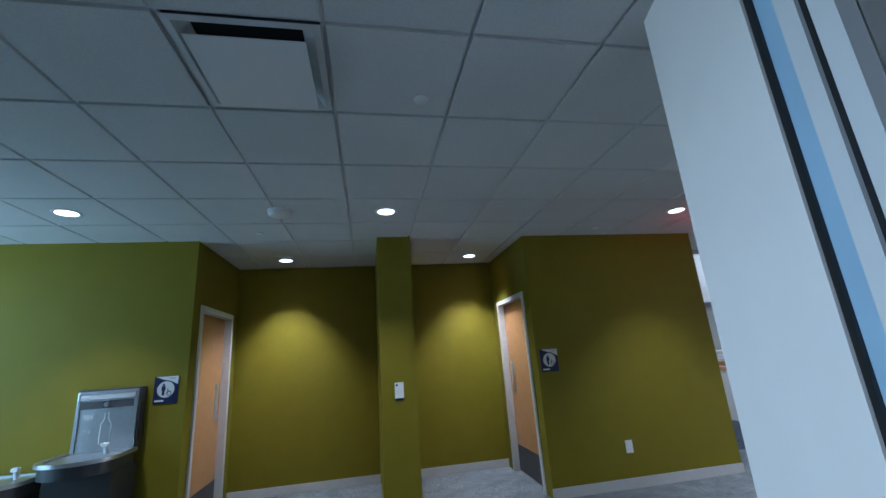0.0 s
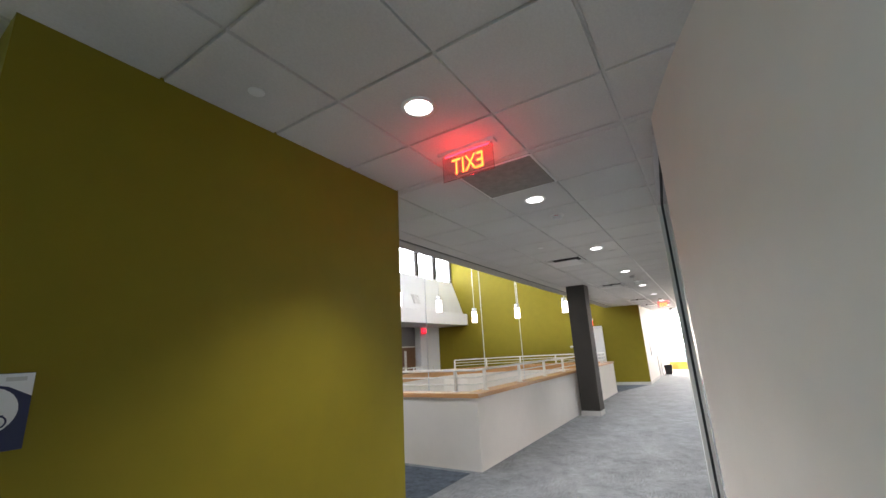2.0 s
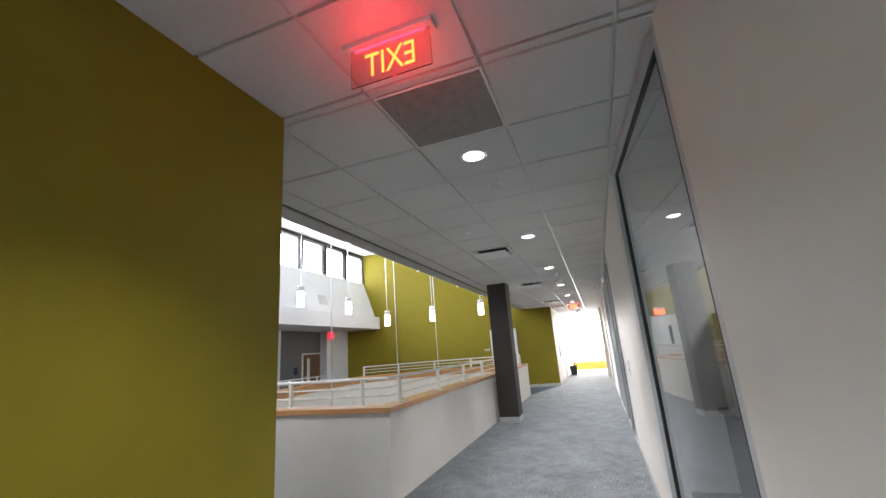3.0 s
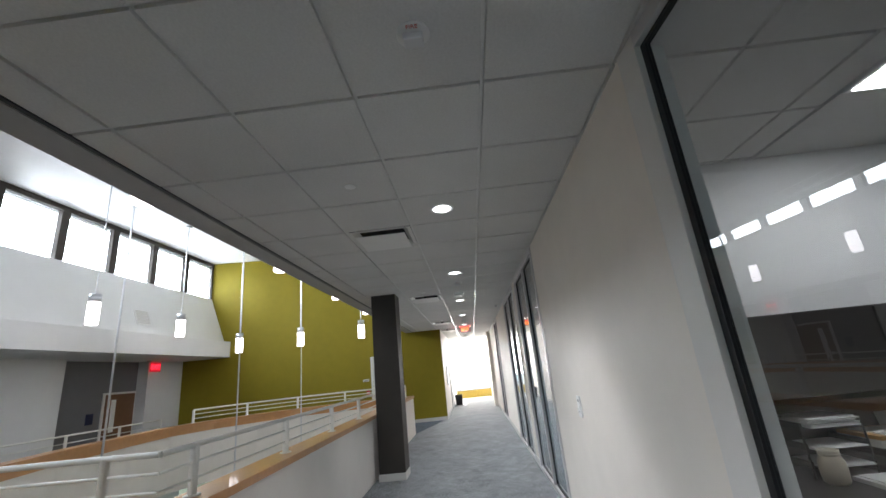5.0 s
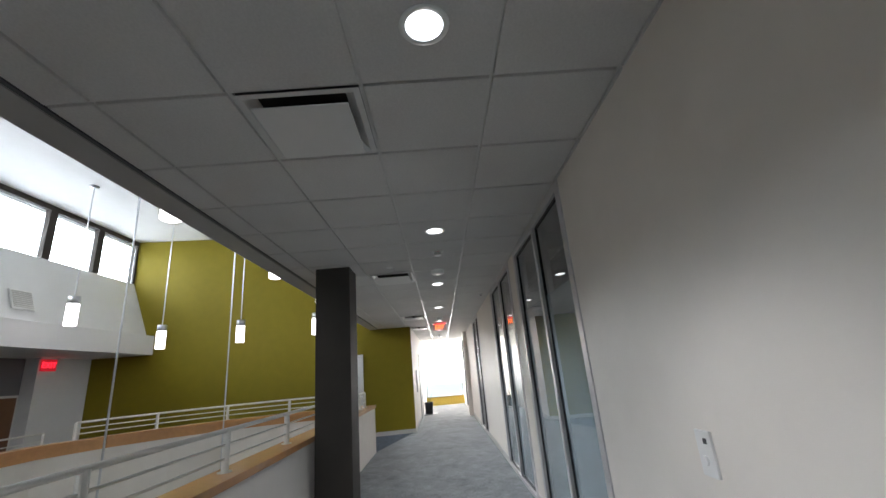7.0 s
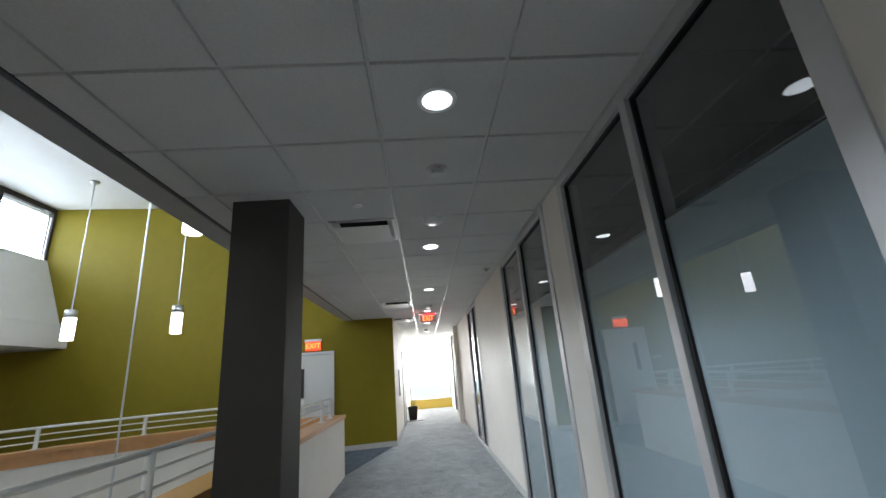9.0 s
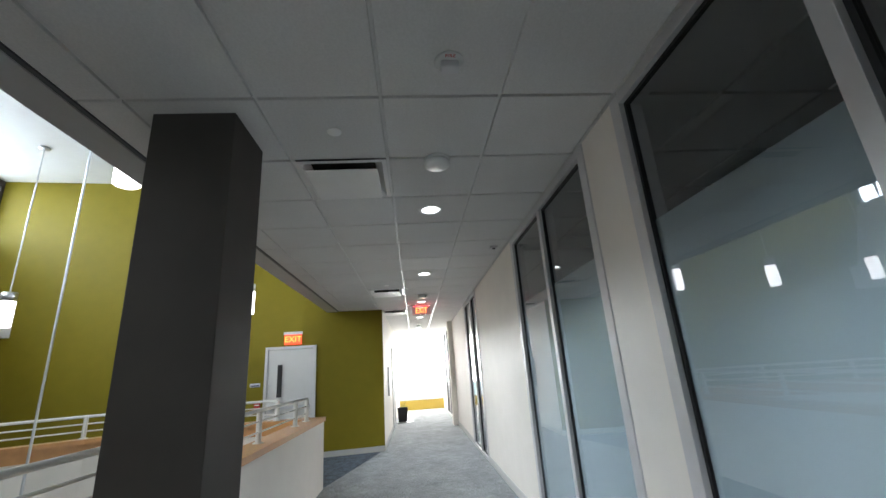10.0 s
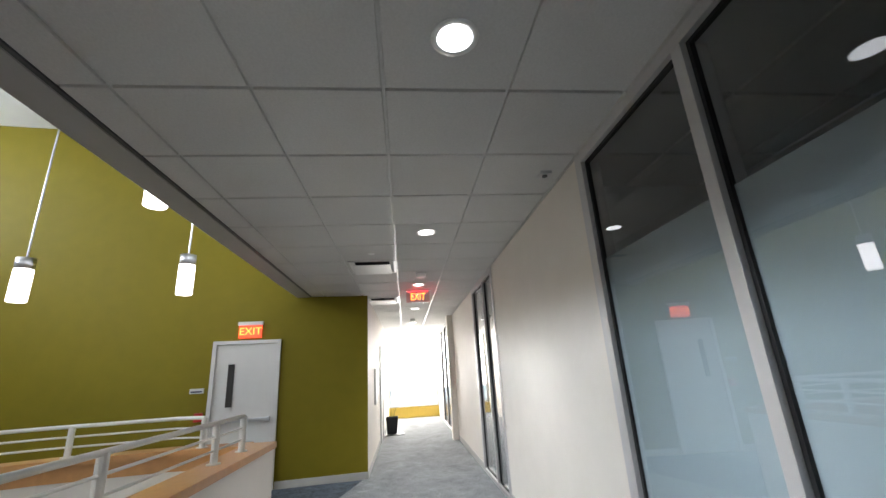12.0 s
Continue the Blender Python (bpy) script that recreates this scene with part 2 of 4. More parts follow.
# ground floor plate round the void
PAR = [(6.6, 9.0), (6.6, 4.93), (15.55, 4.93), (15.6, 5.8), (15.45, 6.8), (15.1, 7.7), (14.55, 8.5), (13.85, 9.15), (13.0, 9.55), (12.0, 9.5), (10.4, 9.3), (8.8, 8.85), (6.6, 8.4)]


def floor_mesh():
    bm = bmesh.new()
    out = [(-6.2, -4.2), (27.2, -4.2), (27.2, 13.2), (-6.2, 13.2)]
    inner = [(6.6, 4.93), (15.5, 4.93)] + PAR[3:]
    for loop in (out, inner):
        vs = [bm.verts.new((x, y, 0)) for x, y in loop]
        for i in range(len(vs)):
            bm.edges.new((vs[i], vs[(i + 1) % len(vs)]))
    bmesh.ops.triangle_fill(bm, edges=bm.edges[:], use_beauty=True)
    bmesh.ops.recalc_face_normals(bm, faces=bm.faces)
    r = bmesh.ops.extrude_face_region(bm, geom=bm.faces[:])
    for v in r["geom"]:
        if isinstance(v, bmesh.types.BMVert):
            v.co.z = -0.3
    bmesh.ops.recalc_face_normals(bm, faces=bm.faces)
    return bm


struct("floor", floor_mesh(), CARPET, "grey mottled carpet floor along the corridor", "floor")
struct("carpet_border", box(4.35, 6.5, 4.99, 9.0, 0, 0.004), CARPET2, "dark flecked carpet beside the parapet", "carpet")
struct("carpet_border", prism([(15.68, 4.86), (18.0, 4.27), (17.8, 6.0), (15.7, 6.0)], 0, 0.004), CARPET2, "dark flecked carpet before the exit door", "carpet")
struct("floor_lower", box(4, 19, 3, 14, -4.4, -4.2), CARPET, "grey carpet of the storey below", "floor")


def ceiling_mesh(cells, z):
    """Tiles with chamfered edges, sunk grid between them."""
    bm = bmesh.new()
    g, c = 0.007, 0.011
    for x0, x1, y0, y1 in cells:
        if x1 - x0 < 0.05 or y1 - y0 < 0.05:
            continue
        a = [bm.verts.new((x, y, z + 0.014)) for x, y in ((x0 + g, y0 + g), (x1 - g, y0 + g), (x1 - g, y1 - g), (x0 + g, y1 - g))]
        b = [bm.verts.new((x, y, z)) for x, y in ((x0 + c, y0 + c), (x1 - c, y0 + c), (x1 - c, y1 - c), (x0 + c, y1 - c))]
        bm.faces.new(b[::-1])
        for i in range(4):
            j = (i + 1) % 4
            bm.faces.new((b[i], b[j], a[j], a[i]))
    return bm


def cells_over(x0, x1, y0, y1, skip=()):
    out = []
    for i in range(math.floor(x0 / T), math.ceil(x1 / T)):
        for j in range(math.floor(y0 / T), math.ceil(y1 / T)):
            if (i, j) in skip:
                continue
            out.append((max(x0, i * T), min(x1, (i + 1) * T), max(y0, j * T), min(y1, (j + 1) * T)))
    return out


VENTS = [(13, 6), (19, 6), (26, 6), (30, 6), (-1, 2)]
cells = cells_over(-6.0, 4.2, -4.0, 5.56, VENTS) + cells_over(4.2, 18.05, 1.0, YV - 0.045, VENTS + [(7, 5), (23, 5)]) + cells_over(18.05, 26.6, 2.2, 4.3, VENTS)
ceil = struct("ceiling", ceiling_mesh(cells, H), TILE, "white mineral tile ceiling in a square grid", "ceiling")


def grid_bars(x0, x1, y0, y1):
    bm = bmesh.new()
    for i in range(math.ceil(x0 / T), math.floor(x1 / T) + 1):
        bx(bm, i * T - 0.012, i * T + 0.012, y0, y1, H + 0.014, H + 0.03)
    for j in range(math.ceil(y0 / T), math.floor(y1 / T) + 1):
        bx(bm, x0, x1, j * T - 0.012, j * T + 0.012, H + 0.0145, H + 0.029)
    return bm


for x0, x1, y0, y1 in ((-6, 4.2, -4, 5.6), (4.2, 18.05, 1.0, YV - 0.03), (18.05, 26.6, 2.2, 4.3)):
    struct("ceiling_grid", grid_bars(x0, x1, y0, y1), GRID, "pale metal ceiling grid", "ceiling grid")
    # unseen slab added to stop sky light leaking through the tile joints
    struct("light_stop_slab", box(x0, x1, y0, y1, H + 0.06, H + 0.14), GREYW, "unseen grey slab that keeps sky light off the hung ceiling", "slab")
struct("trim", box(4.2, 17.95, YV - 0.02, YV + 0.18, H - 0.010, H + 0.10, 0.004), FASCIA, "grey edge trim of the ceiling over the void", "trim")
# shade of the groove between tiles and trim, put in as a dark grey strip
struct("trim", box(4.2, 17.95, YV - 0.045, YV - 0.021, H - 0.002, H + 0.011), DARKST, "dark strip painted as shade in the ceiling edge gap", "trim")
struct("wall_over_void", box(4.2, 17.9, YV - 0.02, YV + 0.18, H + 0.10, UP), WHITE2, "white painted wall over the corridor ceiling", "wall")
struct("ceiling_upper", box(3.9, 18.4, YV + 0.18, 12.6, UP, UP + 0.1), WHITE2, "smooth white ceiling high over the void", "ceiling")

# ---------------- walls ----------------
def door_block(xd, x_in, x_out):
    """A wall block whose side face xd holds a door recess that reaches x_in."""
    lo, hi = sorted((x_in, x_out))
    bm = box(lo, hi, YG, 5.7, 0, H + 0.04)
    lo, hi = sorted((xd, x_in))
    bx(bm, lo, hi, YG, 4.40, 0, H + 0.04), bx(bm, lo, hi, 5.32, 5.7, 0, H + 0.04), bx(bm, lo, hi, 4.40, 5.32, 2.11, H + 0.04)
    return bm


struct("wall_restroom", door_block(1.95, 2.06, 4.21), GREEN, "olive green painted wall block beside the restroom", "wall")
struct("wall_void_west", box(4.0, 4.21, 5.7, 12.6, 0, UP), WHITE2, "white painted wall at the end of the void", "wall")
struct("wall_over_restroom", box(4.0, 4.2, 5.1, 5.7, H + 0.05, UP), WHITE2, "white painted wall over the restrooms", "wall")
struct("wall_alcove", box(-1.6, 1.95, 5.56, 5.7, 0, H + 0.04), GREEN, "olive green alcove back wall", "wall")
struct("wall_fountain", door_block(-1.53, -1.64, -6.0), GREEN, "olive green wall behind the drinking fountain", "wall")
struct("pillar", box(0.26, 0.62, 4.15, 5.56, 0, H + 0.02), GREEN, "olive green pillar between the two alcoves", "pillar")
struct("wall_west", box(-4.6, -4.4, -4.2, 5.7, 0, 3), WHITE, "white painted wall", "wall")
struct("wall_south", box(-6.0, 27, -4.4, -4.2, 0, 3), WHITE, "white painted wall", "wall")
# slanted green wall, with the corridor behind it
cs = [G0, G1 + gd * 0.08, G1 + gd * 0.08 - gn * 0.2, Vector((18.25, 4.4))]
struct("wall_green", prism([(p.x, p.y) for p in cs[::-1]], 0, UP), GREEN, "tall olive green wall beside the exit door", "wall")
low = [G1 + gd * 0.081, G1 + gd * 1.5, G1 + gd * 1.5 - gn * 0.2, G1 + gd * 0.081 - gn * 0.2]
struct("wall_green", prism([(p.x, p.y) for p in low[::-1]], 0, 2.529), GREEN, "olive green wall going on into the gallery", "wall")
struct("wall_corridor", box(18.06, 26.6, YG, YG + 0.15, 0, H + 0.04), WHITE, "white corridor wall towards the end window", "wall")
# right wall pieces between the glazed bays
BAYS = [(4.30, 6.06, ()), (9.08, 11.05, (10.01,)), (11.45, 13.48, (12.44,)), (16.3, 17.98, (17.0,)), (22.3, 24.6, (23.4,))]
xs = [6.06, 9.08, 11.05, 11.45, 13.48, 16.3, 17.98, 22.3, 24.6, 26.6]
for a, b in zip(xs[::2], xs[1::2]):
    struct("wall_right", box(a, b, YR - 0.14, YR, 0, H + 0.04), WHITE, "warm white painted corridor wall", "wall")
struct("wall_header", prism([(4.305, 2.285), (6.06, YR - 0.001), (6.06, YR - 0.14), (4.305, 2.15)], 2.777, H + 0.04), WHITE, "warm white strip over the glazing", "wall")
for a, b, _ in BAYS[1:]:
    struct("wall_header", box(a, b, YR - 0.14, YR - 0.001, 2.776, H + 0.04), WHITE, "warm white strip over the glazing", "wall")


def curve_path():
    pts = [(1.325, 1.078)]
    R, cx = 6.6, 5.70
    cy = YR + 0.02 - R
    for i in range(25):
        x = 1.7 + (4.30 - 1.7) * i / 24
        pts.append((x, cy + math.sqrt(R * R - (x - cx) ** 2)))
    return pts


CP = curve_path()
back = [(4.30, 2.15)] + [(x + 0.07, y - 0.14) for x, y in CP[::-1][2:-2]] + [(1.48, 0.95)]
struct("wall_curved", prism(CP + back, 0, H + 0.04), WHITE, "curved warm white painted wall", "wall")
struct("wall_return", prism([(1.325, 1.078), (1.46, 1.03), (1.33, 0.55), (1.19, 0.60)], 0, H + 0.04), WHITE, "white painted wall end beside the glass", "wall")
wr = thing("window_return", "aluminium framed glass panel at the wall end", "window")
wr["kind"] = "structure"
RD, RN = Vector((-0.26, -0.966)), Vector((0.966, -0.26))


def strip(s0, s1, d0, d1):
    o = Vector((1.19, 0.60))
    return prism([tuple(o + RD * s + RN * d) for s, d in ((s0, d0), (s1, d0), (s1, d1), (s0, d1))], 0, H + 0.03)


part("gasket", strip(0.008, 0.026, 0.002, 0.03), RUBBER, wr)
# blue daylight mirrored in the glass is put into this strip's colour
part("reveal", strip(0.026, 0.098, 0.012, 0.14), BLUE_REFLECT, wr, "reveal strip painted with the blue of reflected daylight")
part("jamb", strip(0.098, 0.150, -0.006, 0.14), FRAMEW, wr)
part("gasket", strip(0.150, 0.180, 0.004, 0.03), RUBBER, wr)
part("jamb", strip(0.180, 0.235, -0.010, 0.14), FRAMEW, wr)
part("pane", strip(0.235, 2.2, 0.03, 0.04), GLASS, wr)
struct("wall_office_west", box(0.5, 0.62, -4.2, -1.5, 0, H + 0.04), WHITE, "white painted wall", "wall")

# baseboards
def base(x0, x1, y0, y1, bm=None):
    struct("baseboard", bm or box(x0, x1, y0, y1, 0, 0.10, 0.003), BASEB, "pale rubber baseboard", "baseboard")


base(1.945, 4.22, YG - 0.008, YG)
base(4.21, 4.218, YG - 0.008, 9)
base(-1.53, 0.26, 5.552, 5.56), base(0.62, 1.95, 5.552, 5.56), base(-6, -1.52, YG - 0.008, YG)
for a, b in ((6.07, 9.07), (11.06, 11.44), (13.49, 16.29), (17.99, 21.0), (21.3, 22.29)):
    base(a, b, YR, YR + 0.008)
base(18.05, 26.6, YG - 0.008, YG)
q0, q1 = G0 + gd * 0.0, G0 + gd * 1.33
base(0, 0, 0, 0, prism([tuple(p) for p in (q0, q1, q1 + gn * 0.008, q0 + gn * 0.008)], 0, 0.10))
q0, q1 = G0 + gd * 2.32, G1
base(0, 0, 0, 0, prism([tuple(p) for p in (q0, q1, q1 + gn * 0.008, q0 + gn * 0.008)], 0, 0.10))

# ---------------- glazed bays ----------------
def bay(k, L, mulls, frost, m):
    """Glazing of length L along local x; local +y is the corridor side."""
    w = thing("window_%d" % k, "floor-high glazing in aluminium frame" + (" with frosted film" if frost else ""), "window", "", m)
    w["kind"] = "structure"
    f, y0, y1 = 0.085 if k > 1 else 0.095, -0.12, 0.010
    part("jamb", box(0, f, y0, y1 if k > 1 else -0.012, 0, 2.776, 0.004), ALU, w)
    fr = f if k > 1 else 0.14
    part("jamb", box(L - fr, L, y0, y1, 0, 2.776, 0.004), ALU if k > 1 else FRAMEW, w)
    part("head", box(f, L - fr, y0, y1, 2.715, 2.776, 0.003), ALU, w)
    part("sill", box(f, L - fr, y0, y1, 0, 0.05, 0.003), ALU, w)
    cuts = [f] + [c for q in mulls for c in (q - 0.03, q + 0.03)] + [L - fr]
    for q in mulls:
        part("mullion", box(q - 0.03, q + 0.03, y0, y1, 0.05, 2.715, 0.004), ALU, w)
    for c, d in zip(cuts[::2], cuts[1::2]):
        gw = 0.018 if k > 1 else 0.032
        g = box(c, c + gw, -0.047, -0.018, 0.05, 2.715)
        bx(g, d - gw, d, -0.047, -0.018, 0.05, 2.715)
        bx(g, c + gw, d - gw, -0.047, -0.018, 2.697, 2.715)
        bx(g, c + gw, d - gw, -0.047, -0.018, 0.05, 0.068)
        part("gasket", g, RUBBER, w)
        p = part("pane", box(c + 0.014, d - 0.014, -0.036, -0.028, 0.066, 2.699), GLASS, w)
        p.visible_shadow = False
        if frost:
            part("film", box(c + 0.018, d - 0.018, -0.0395, -0.0375, 0.068, 2.06), FROST, w, "frosted privacy film")


for k, (a, b, ms) in enumerate(BAYS):
    if k:
        bay(k + 1, b - a, [q - a for q in ms], k < 3, Matrix.Translation((a, YR, 0)))
    else:
        bay(1, math.hypot(1.755, 0.133), [], False, pose(4.305, 2.287, 0, 0, 0, math.degrees(math.atan2(0.133, 1.755))))

# offices behind the glazing
struct("wall_office", box(3.0, 18.5, -1.7, -1.55, 0, H + 0.04), WHITE2, "white office wall", "wall")
struct("wall_office", box(7.35, 7.47, -1.55, YR - 0.14, 0, H + 0.04), WHITE2, "white office partition wall", "wall")
struct("wall_office", box(13.9, 14.0, -1.55, YR - 0.14, 0, H + 0.04), WHITE2, "white office partition wall", "wall")
struct("wall_office", box(18.2, 18.3, -1.55, YR - 0.14, 0, H + 0.04), WHITE2, "white office partition wall", "wall")
struct("wall_office", box(2.9, 3.0, -1.55, 1.6, 0, H + 0.04), WHITE2, "white office wall", "wall")
struct("ceiling_office", box(2.9, 18.5, -1.7, 0.98, H + 0.0, H + 0.05), TILE, "white office ceiling", "ceiling")

# ---------------- end window ----------------
struct("wall_end", box(26.5, 26.7, 2.2, YG, 0, 0.36), YELLOW, "low yellow painted wall under the end window", "wall")
ew = thing("window_end", "large bright end window in slim aluminium frame", "window")
ew["kind"] = "structure"
for y in (2.42, 4.12):
    part("frame", box(26.5, 26.6, y, y + 0.06, 0.36, H, 0.004), ALU, ew)
part("sill", box(26.44, 26.6, 2.48, 4.12, 0.36, 0.40, 0.004), ALU, ew)
part("pane", box(26.55, 26.56, 2.48, 4.12, 0.4, H), GLASS, ew).visible_shadow = False
struct("pier", box(21.0, 21.3, YR + 0.0, YR + 0.13, 0, H), WHITE, "narrow wall pier in the corridor", "pier")
# added sheet whose own glow gives the haze and daylight of the view
struct("backdrop", box(90, 90.5, -70, 70, -5, 40), HAZE_GLOW, "glowing backdrop with painted haze outside the end window", "backdrop")
struct("ground", box(-400, 600, -400, 400, -5.2, -5.0), LEAF, "distant green ground outside", "ground")

# ---------------- clerestory and bulkhead ----------------
cl = thing("window_clerestory", "row of clerestory windows in dark frames", "window")
cl["kind"] = "structure"
x = 17.2
part("frame", box(4.2, 17.25, YC, YC + 0.12, 5.54, UP, 0.0), COLUMN, cl)
for k in range(6):
    part("mullion", box(x - 0.09 if k else x - 0.06, x + 0.09 if k else x + 0.03, YC, YC + 0.12, 4.46, 5.54, 0.005), COLUMN, cl, "dark window mullion")
    if k < 5:
        part("pane", box(x - 1.23, x - 0.07, YC + 0.05, YC + 0.06, 4.46, 5.54), GLASS, cl).visible_shadow = False
    x -= 1.29
struct("wall_clerestory", box(4.2, 10.66, YC, YC + 0.12, 4.4, 5.54), WHITE2, "white painted wall beside the clerestory", "wall")


def bulkhead():
    prof = [(YC + 0.2, 4.45), (YC, 4.45), (11.07, 3.01), (10.88, 3.01), (10.88, 2.53), (YC + 0.2, 2.53)]
    bm = bmesh.new()
    a = [bm.verts.new((4.21, y, z)) for y, z in prof]
    b = [bm.verts.new((17.3, y, z)) for y, z in prof]
    bm.faces.new(a), bm.faces.new(b[::-1])
    for i in range(len(prof)):
        j = (i + 1) % len(prof)
        bm.faces.new((a[i], b[i], b[j], a[j]))
    bmesh.ops.recalc_face_normals(bm, faces=bm.faces)
    return bm


struct("bulkhead", bulkhead(), WHITE2, "sloped white bulkhead under the clerestory windows", "bulkhead")
struct("ceiling_gallery", box(4.21, 17.3, 11.6, 13.1, 2.53, 2.60), WHITE2, "white ceiling of the far gallery", "ceiling")
struct("wall_gallery", box(15.72, 17.4, 12.3, 13.0, 0, 2.53), WHITE2, "white gallery wall", "wall")
struct("wall_gallery", box(4.2, 13.3, 12.3, 13.0, 0, 2.53), WHITE2, "white gallery wall", "wall")
struct("wall_gallery", box(13.3, 15.72, 12.6, 13.0, 0, 2.53), GREYW, "dark grey wall round the gallery door", "wall")
struct("wall_north", box(4, 18.4, 13.0, 13.2, -4.2, UP), WHITE2, "white outer wall", "wall")

# ---------------- parapet and rail ----------------
pr = thing("parapet", "white parapet wall with maple cap round the void", "parapet")
pr["kind"] = "structure"
part("body", ribbon([(6.66, 12.0), (6.66, 8.0), (6.66, 4.87)], 0.12, -0.3, 0.87), WHITE, pr)
part("body", ribbon([(6.72, 4.93), (11.0, 4.93), (15.5, 4.93)], 0.12, -0.3, 0.87), WHITE, pr)
part("body", ribbon([(15.5, 4.87)] + PAR[3:-1] + [(6.72, 8.42)], 0.12, -0.3, 0.87), WHITE, pr)
part("cap", ribbon([(6.70, 8.3), (6.70, 4.84)], 0.26, 0.87, 0.925), WOOD, pr, "honey maple cap")
part("cap", ribbon([(6.83, 4.97), (11, 4.97), (15.56, 4.97)], 0.26, 0.87, 0.925), WOOD, pr, "honey maple cap")
part("cap", ribbon([(15.54, 5.1)] + PAR[3:-1] + [(6.83, 8.42)], 0.26, 0.87, 0.922), WOOD, pr, "honey maple cap")

part("fascia", ribbon([(15.54, 5.1)] + PAR[3:-1] + [(6.83, 8.42)], 0.15, 0.735, 0.866), WOOD, pr, "maple band below the cap")


def railing(path, label, step=1.25, z0=0.925, hh=0.28, posts=(), rows=(1.0, 0.66, 0.33)):
    r = thing("railing", label, "railing")
    pts = [Vector(p) for p in path]
    seg = [(a, b) for a, b in zip(pts, pts[1:])]
    total = sum((b - a).length for a, b in seg)
    n = max(1, round(total / step))
    for d in posts or [total * i / n for i in range(n + 1)]:
        for a, b in seg:
            if d <= (b - a).length + 1e-6:
                p = a + (b - a).normalized() * d
                break
            d -= (b - a).length
        bm = rod((p.x, p.y, z0), (p.x, p.y, z0 + hh), 0.026, 14)
        cyl(bm, (p.x, p.y, z0), (p.x, p.y, z0 + 0.008), 0.048, 16)
        part("post", bm, RAIL, r)
    for k, rad in ((hh * q, 0.009 if i else 0.017) for i, q in enumerate(rows)):
        for a, b in seg:
            part("rail", rod((a.x, a.y, z0 + k), (b.x, b.y, z0 + k), rad, 10), RAIL, r)
    return r


railing([(6.79, 8.3), (6.79, 4.99), (14.55, 4.99), (15.07, 4.99)], "cream metal railing on the maple cap", posts=(0, 1.0, 2.0, 3.0, 3.60, 4.86, 6.1, 7.3, 8.6, 9.88, 11.07, 11.59))
railing([(15.5, 5.5)] + PAR[3:8] + [(13.45, 9.34)], "cream metal railing on the curved maple cap", hh=0.26)

# column
c = thing("column", "charcoal painted square column with pale base", "column")
part("shaft", box(11.08, 11.47, 4.40, 4.80, 0.1, H + 0.006, 0.006), COLUMN, c)
part("base", box(11.075, 11.475, 4.395, 4.805, 0, 0.1, 0.004), BASEB, c)

# ---------------- ceiling fixtures ----------------
def downlight(x, y, power, cone=90, first=None):
    d = thing("downlight", "round recessed ceiling downlight, lit", "downlight", "recessed downlights", Matrix.Translation((x, y, H)))
    part("trim", lathe([(0.075, -0.004), (0.098, -0.005), (0.10, 0.0), (0.075, 0.0), (0.075, -0.004)]), PLASTW, d)
    part("lens", rod((0, 0, -0.0035), (0, 0, -0.0005), 0.0745, 28), LAMPW, d, "glowing lens")
    lamp("SPOT", look((x, y, H - 0.012), (x, y, 0)), power, (0.97, 0.98, 1.0), 0.05, cone=cone, blend=0.8)


for x in (-2.19, 0.33, 3.35, 5.16, 7.61, 10.02, 12.48, 14.87, 17.3, 19.7, 22.2):
    downlight(x, 3.35, DOWN if x > 4 else LOBBY)
for x in (-0.86, 1.53):
    downlight(x, 5.10, ALC, 88)


def diffuser(i, j):
    x, y = (i + 0.5) * T, (j + 0.5) * T
    d = thing("ceiling_diffuser", "white square plaque air diffuser in the ceiling", "air vent", "ceiling diffusers", Matrix.Translation((x, y, H)))
    h = T / 2 - 0.012
    bm = bmesh.new()
    o = [bm.verts.new((sx * h, sy * h, 0)) for sx, sy in ((-1, -1), (1, -1), (1, 1), (-1, 1))]
    n = [bm.verts.new((sx * (h - 0.03), sy * (h - 0.03), -0.002)) for sx, sy in ((-1, -1), (1, -1), (1, 1), (-1, 1))]
    for k in range(4):
        bm.faces.new((o[k], o[(k + 1) % 4], n[(k + 1) % 4], n[k]))
    part("frame", bm, GRID, d)
    bm = bmesh.new()
    n = [bm.verts.new((sx * (h - 0.03), sy * (h - 0.03), -0.002)) for sx, sy in ((-1, -1), (1, -1), (1, 1), (-1, 1))]
    u = [bm.verts.new((sx * (h - 0.08), sy * (h - 0.08), 0.045)) for sx, sy in ((-1, -1), (1, -1), (1, 1), (-1, 1))]
    for k in range(4):
        bm.faces.new((n[k], n[(k + 1) % 4], u[(k + 1) % 4], u[k]))
    part("cone", bm, PLAQUE, d)
    # no open duct: its shade is put in as a black plate and black hanger
    part("duct", box(-h + 0.075, h - 0.075, -h + 0.075, h - 0.075, 0.044, 0.05), DUCT_SHADE, d, "black plate painted as the shaded duct mouth")
    part("plaque", box(-h + 0.062, h - 0.062, -h + 0.062, h - 0.062, -0.036, -0.030, 0.002), PLAQUE, d, "flat white plaque")
    part("hanger", rod((0, 0, -0.031), (0, 0, 0.0445), 0.03), DUCT_SHADE, d)


for i, j in VENTS:
    diffuser(i, j)
g = thing("return_grille", "dark perforated return air panel in the ceiling", "air vent")
part("panel", box(7 * T + 0.02, 8 * T - 0.02, 5 * T + 0.02, 6 * T - 0.02, H - 0.004, H + 0.004), GRILLE, g)
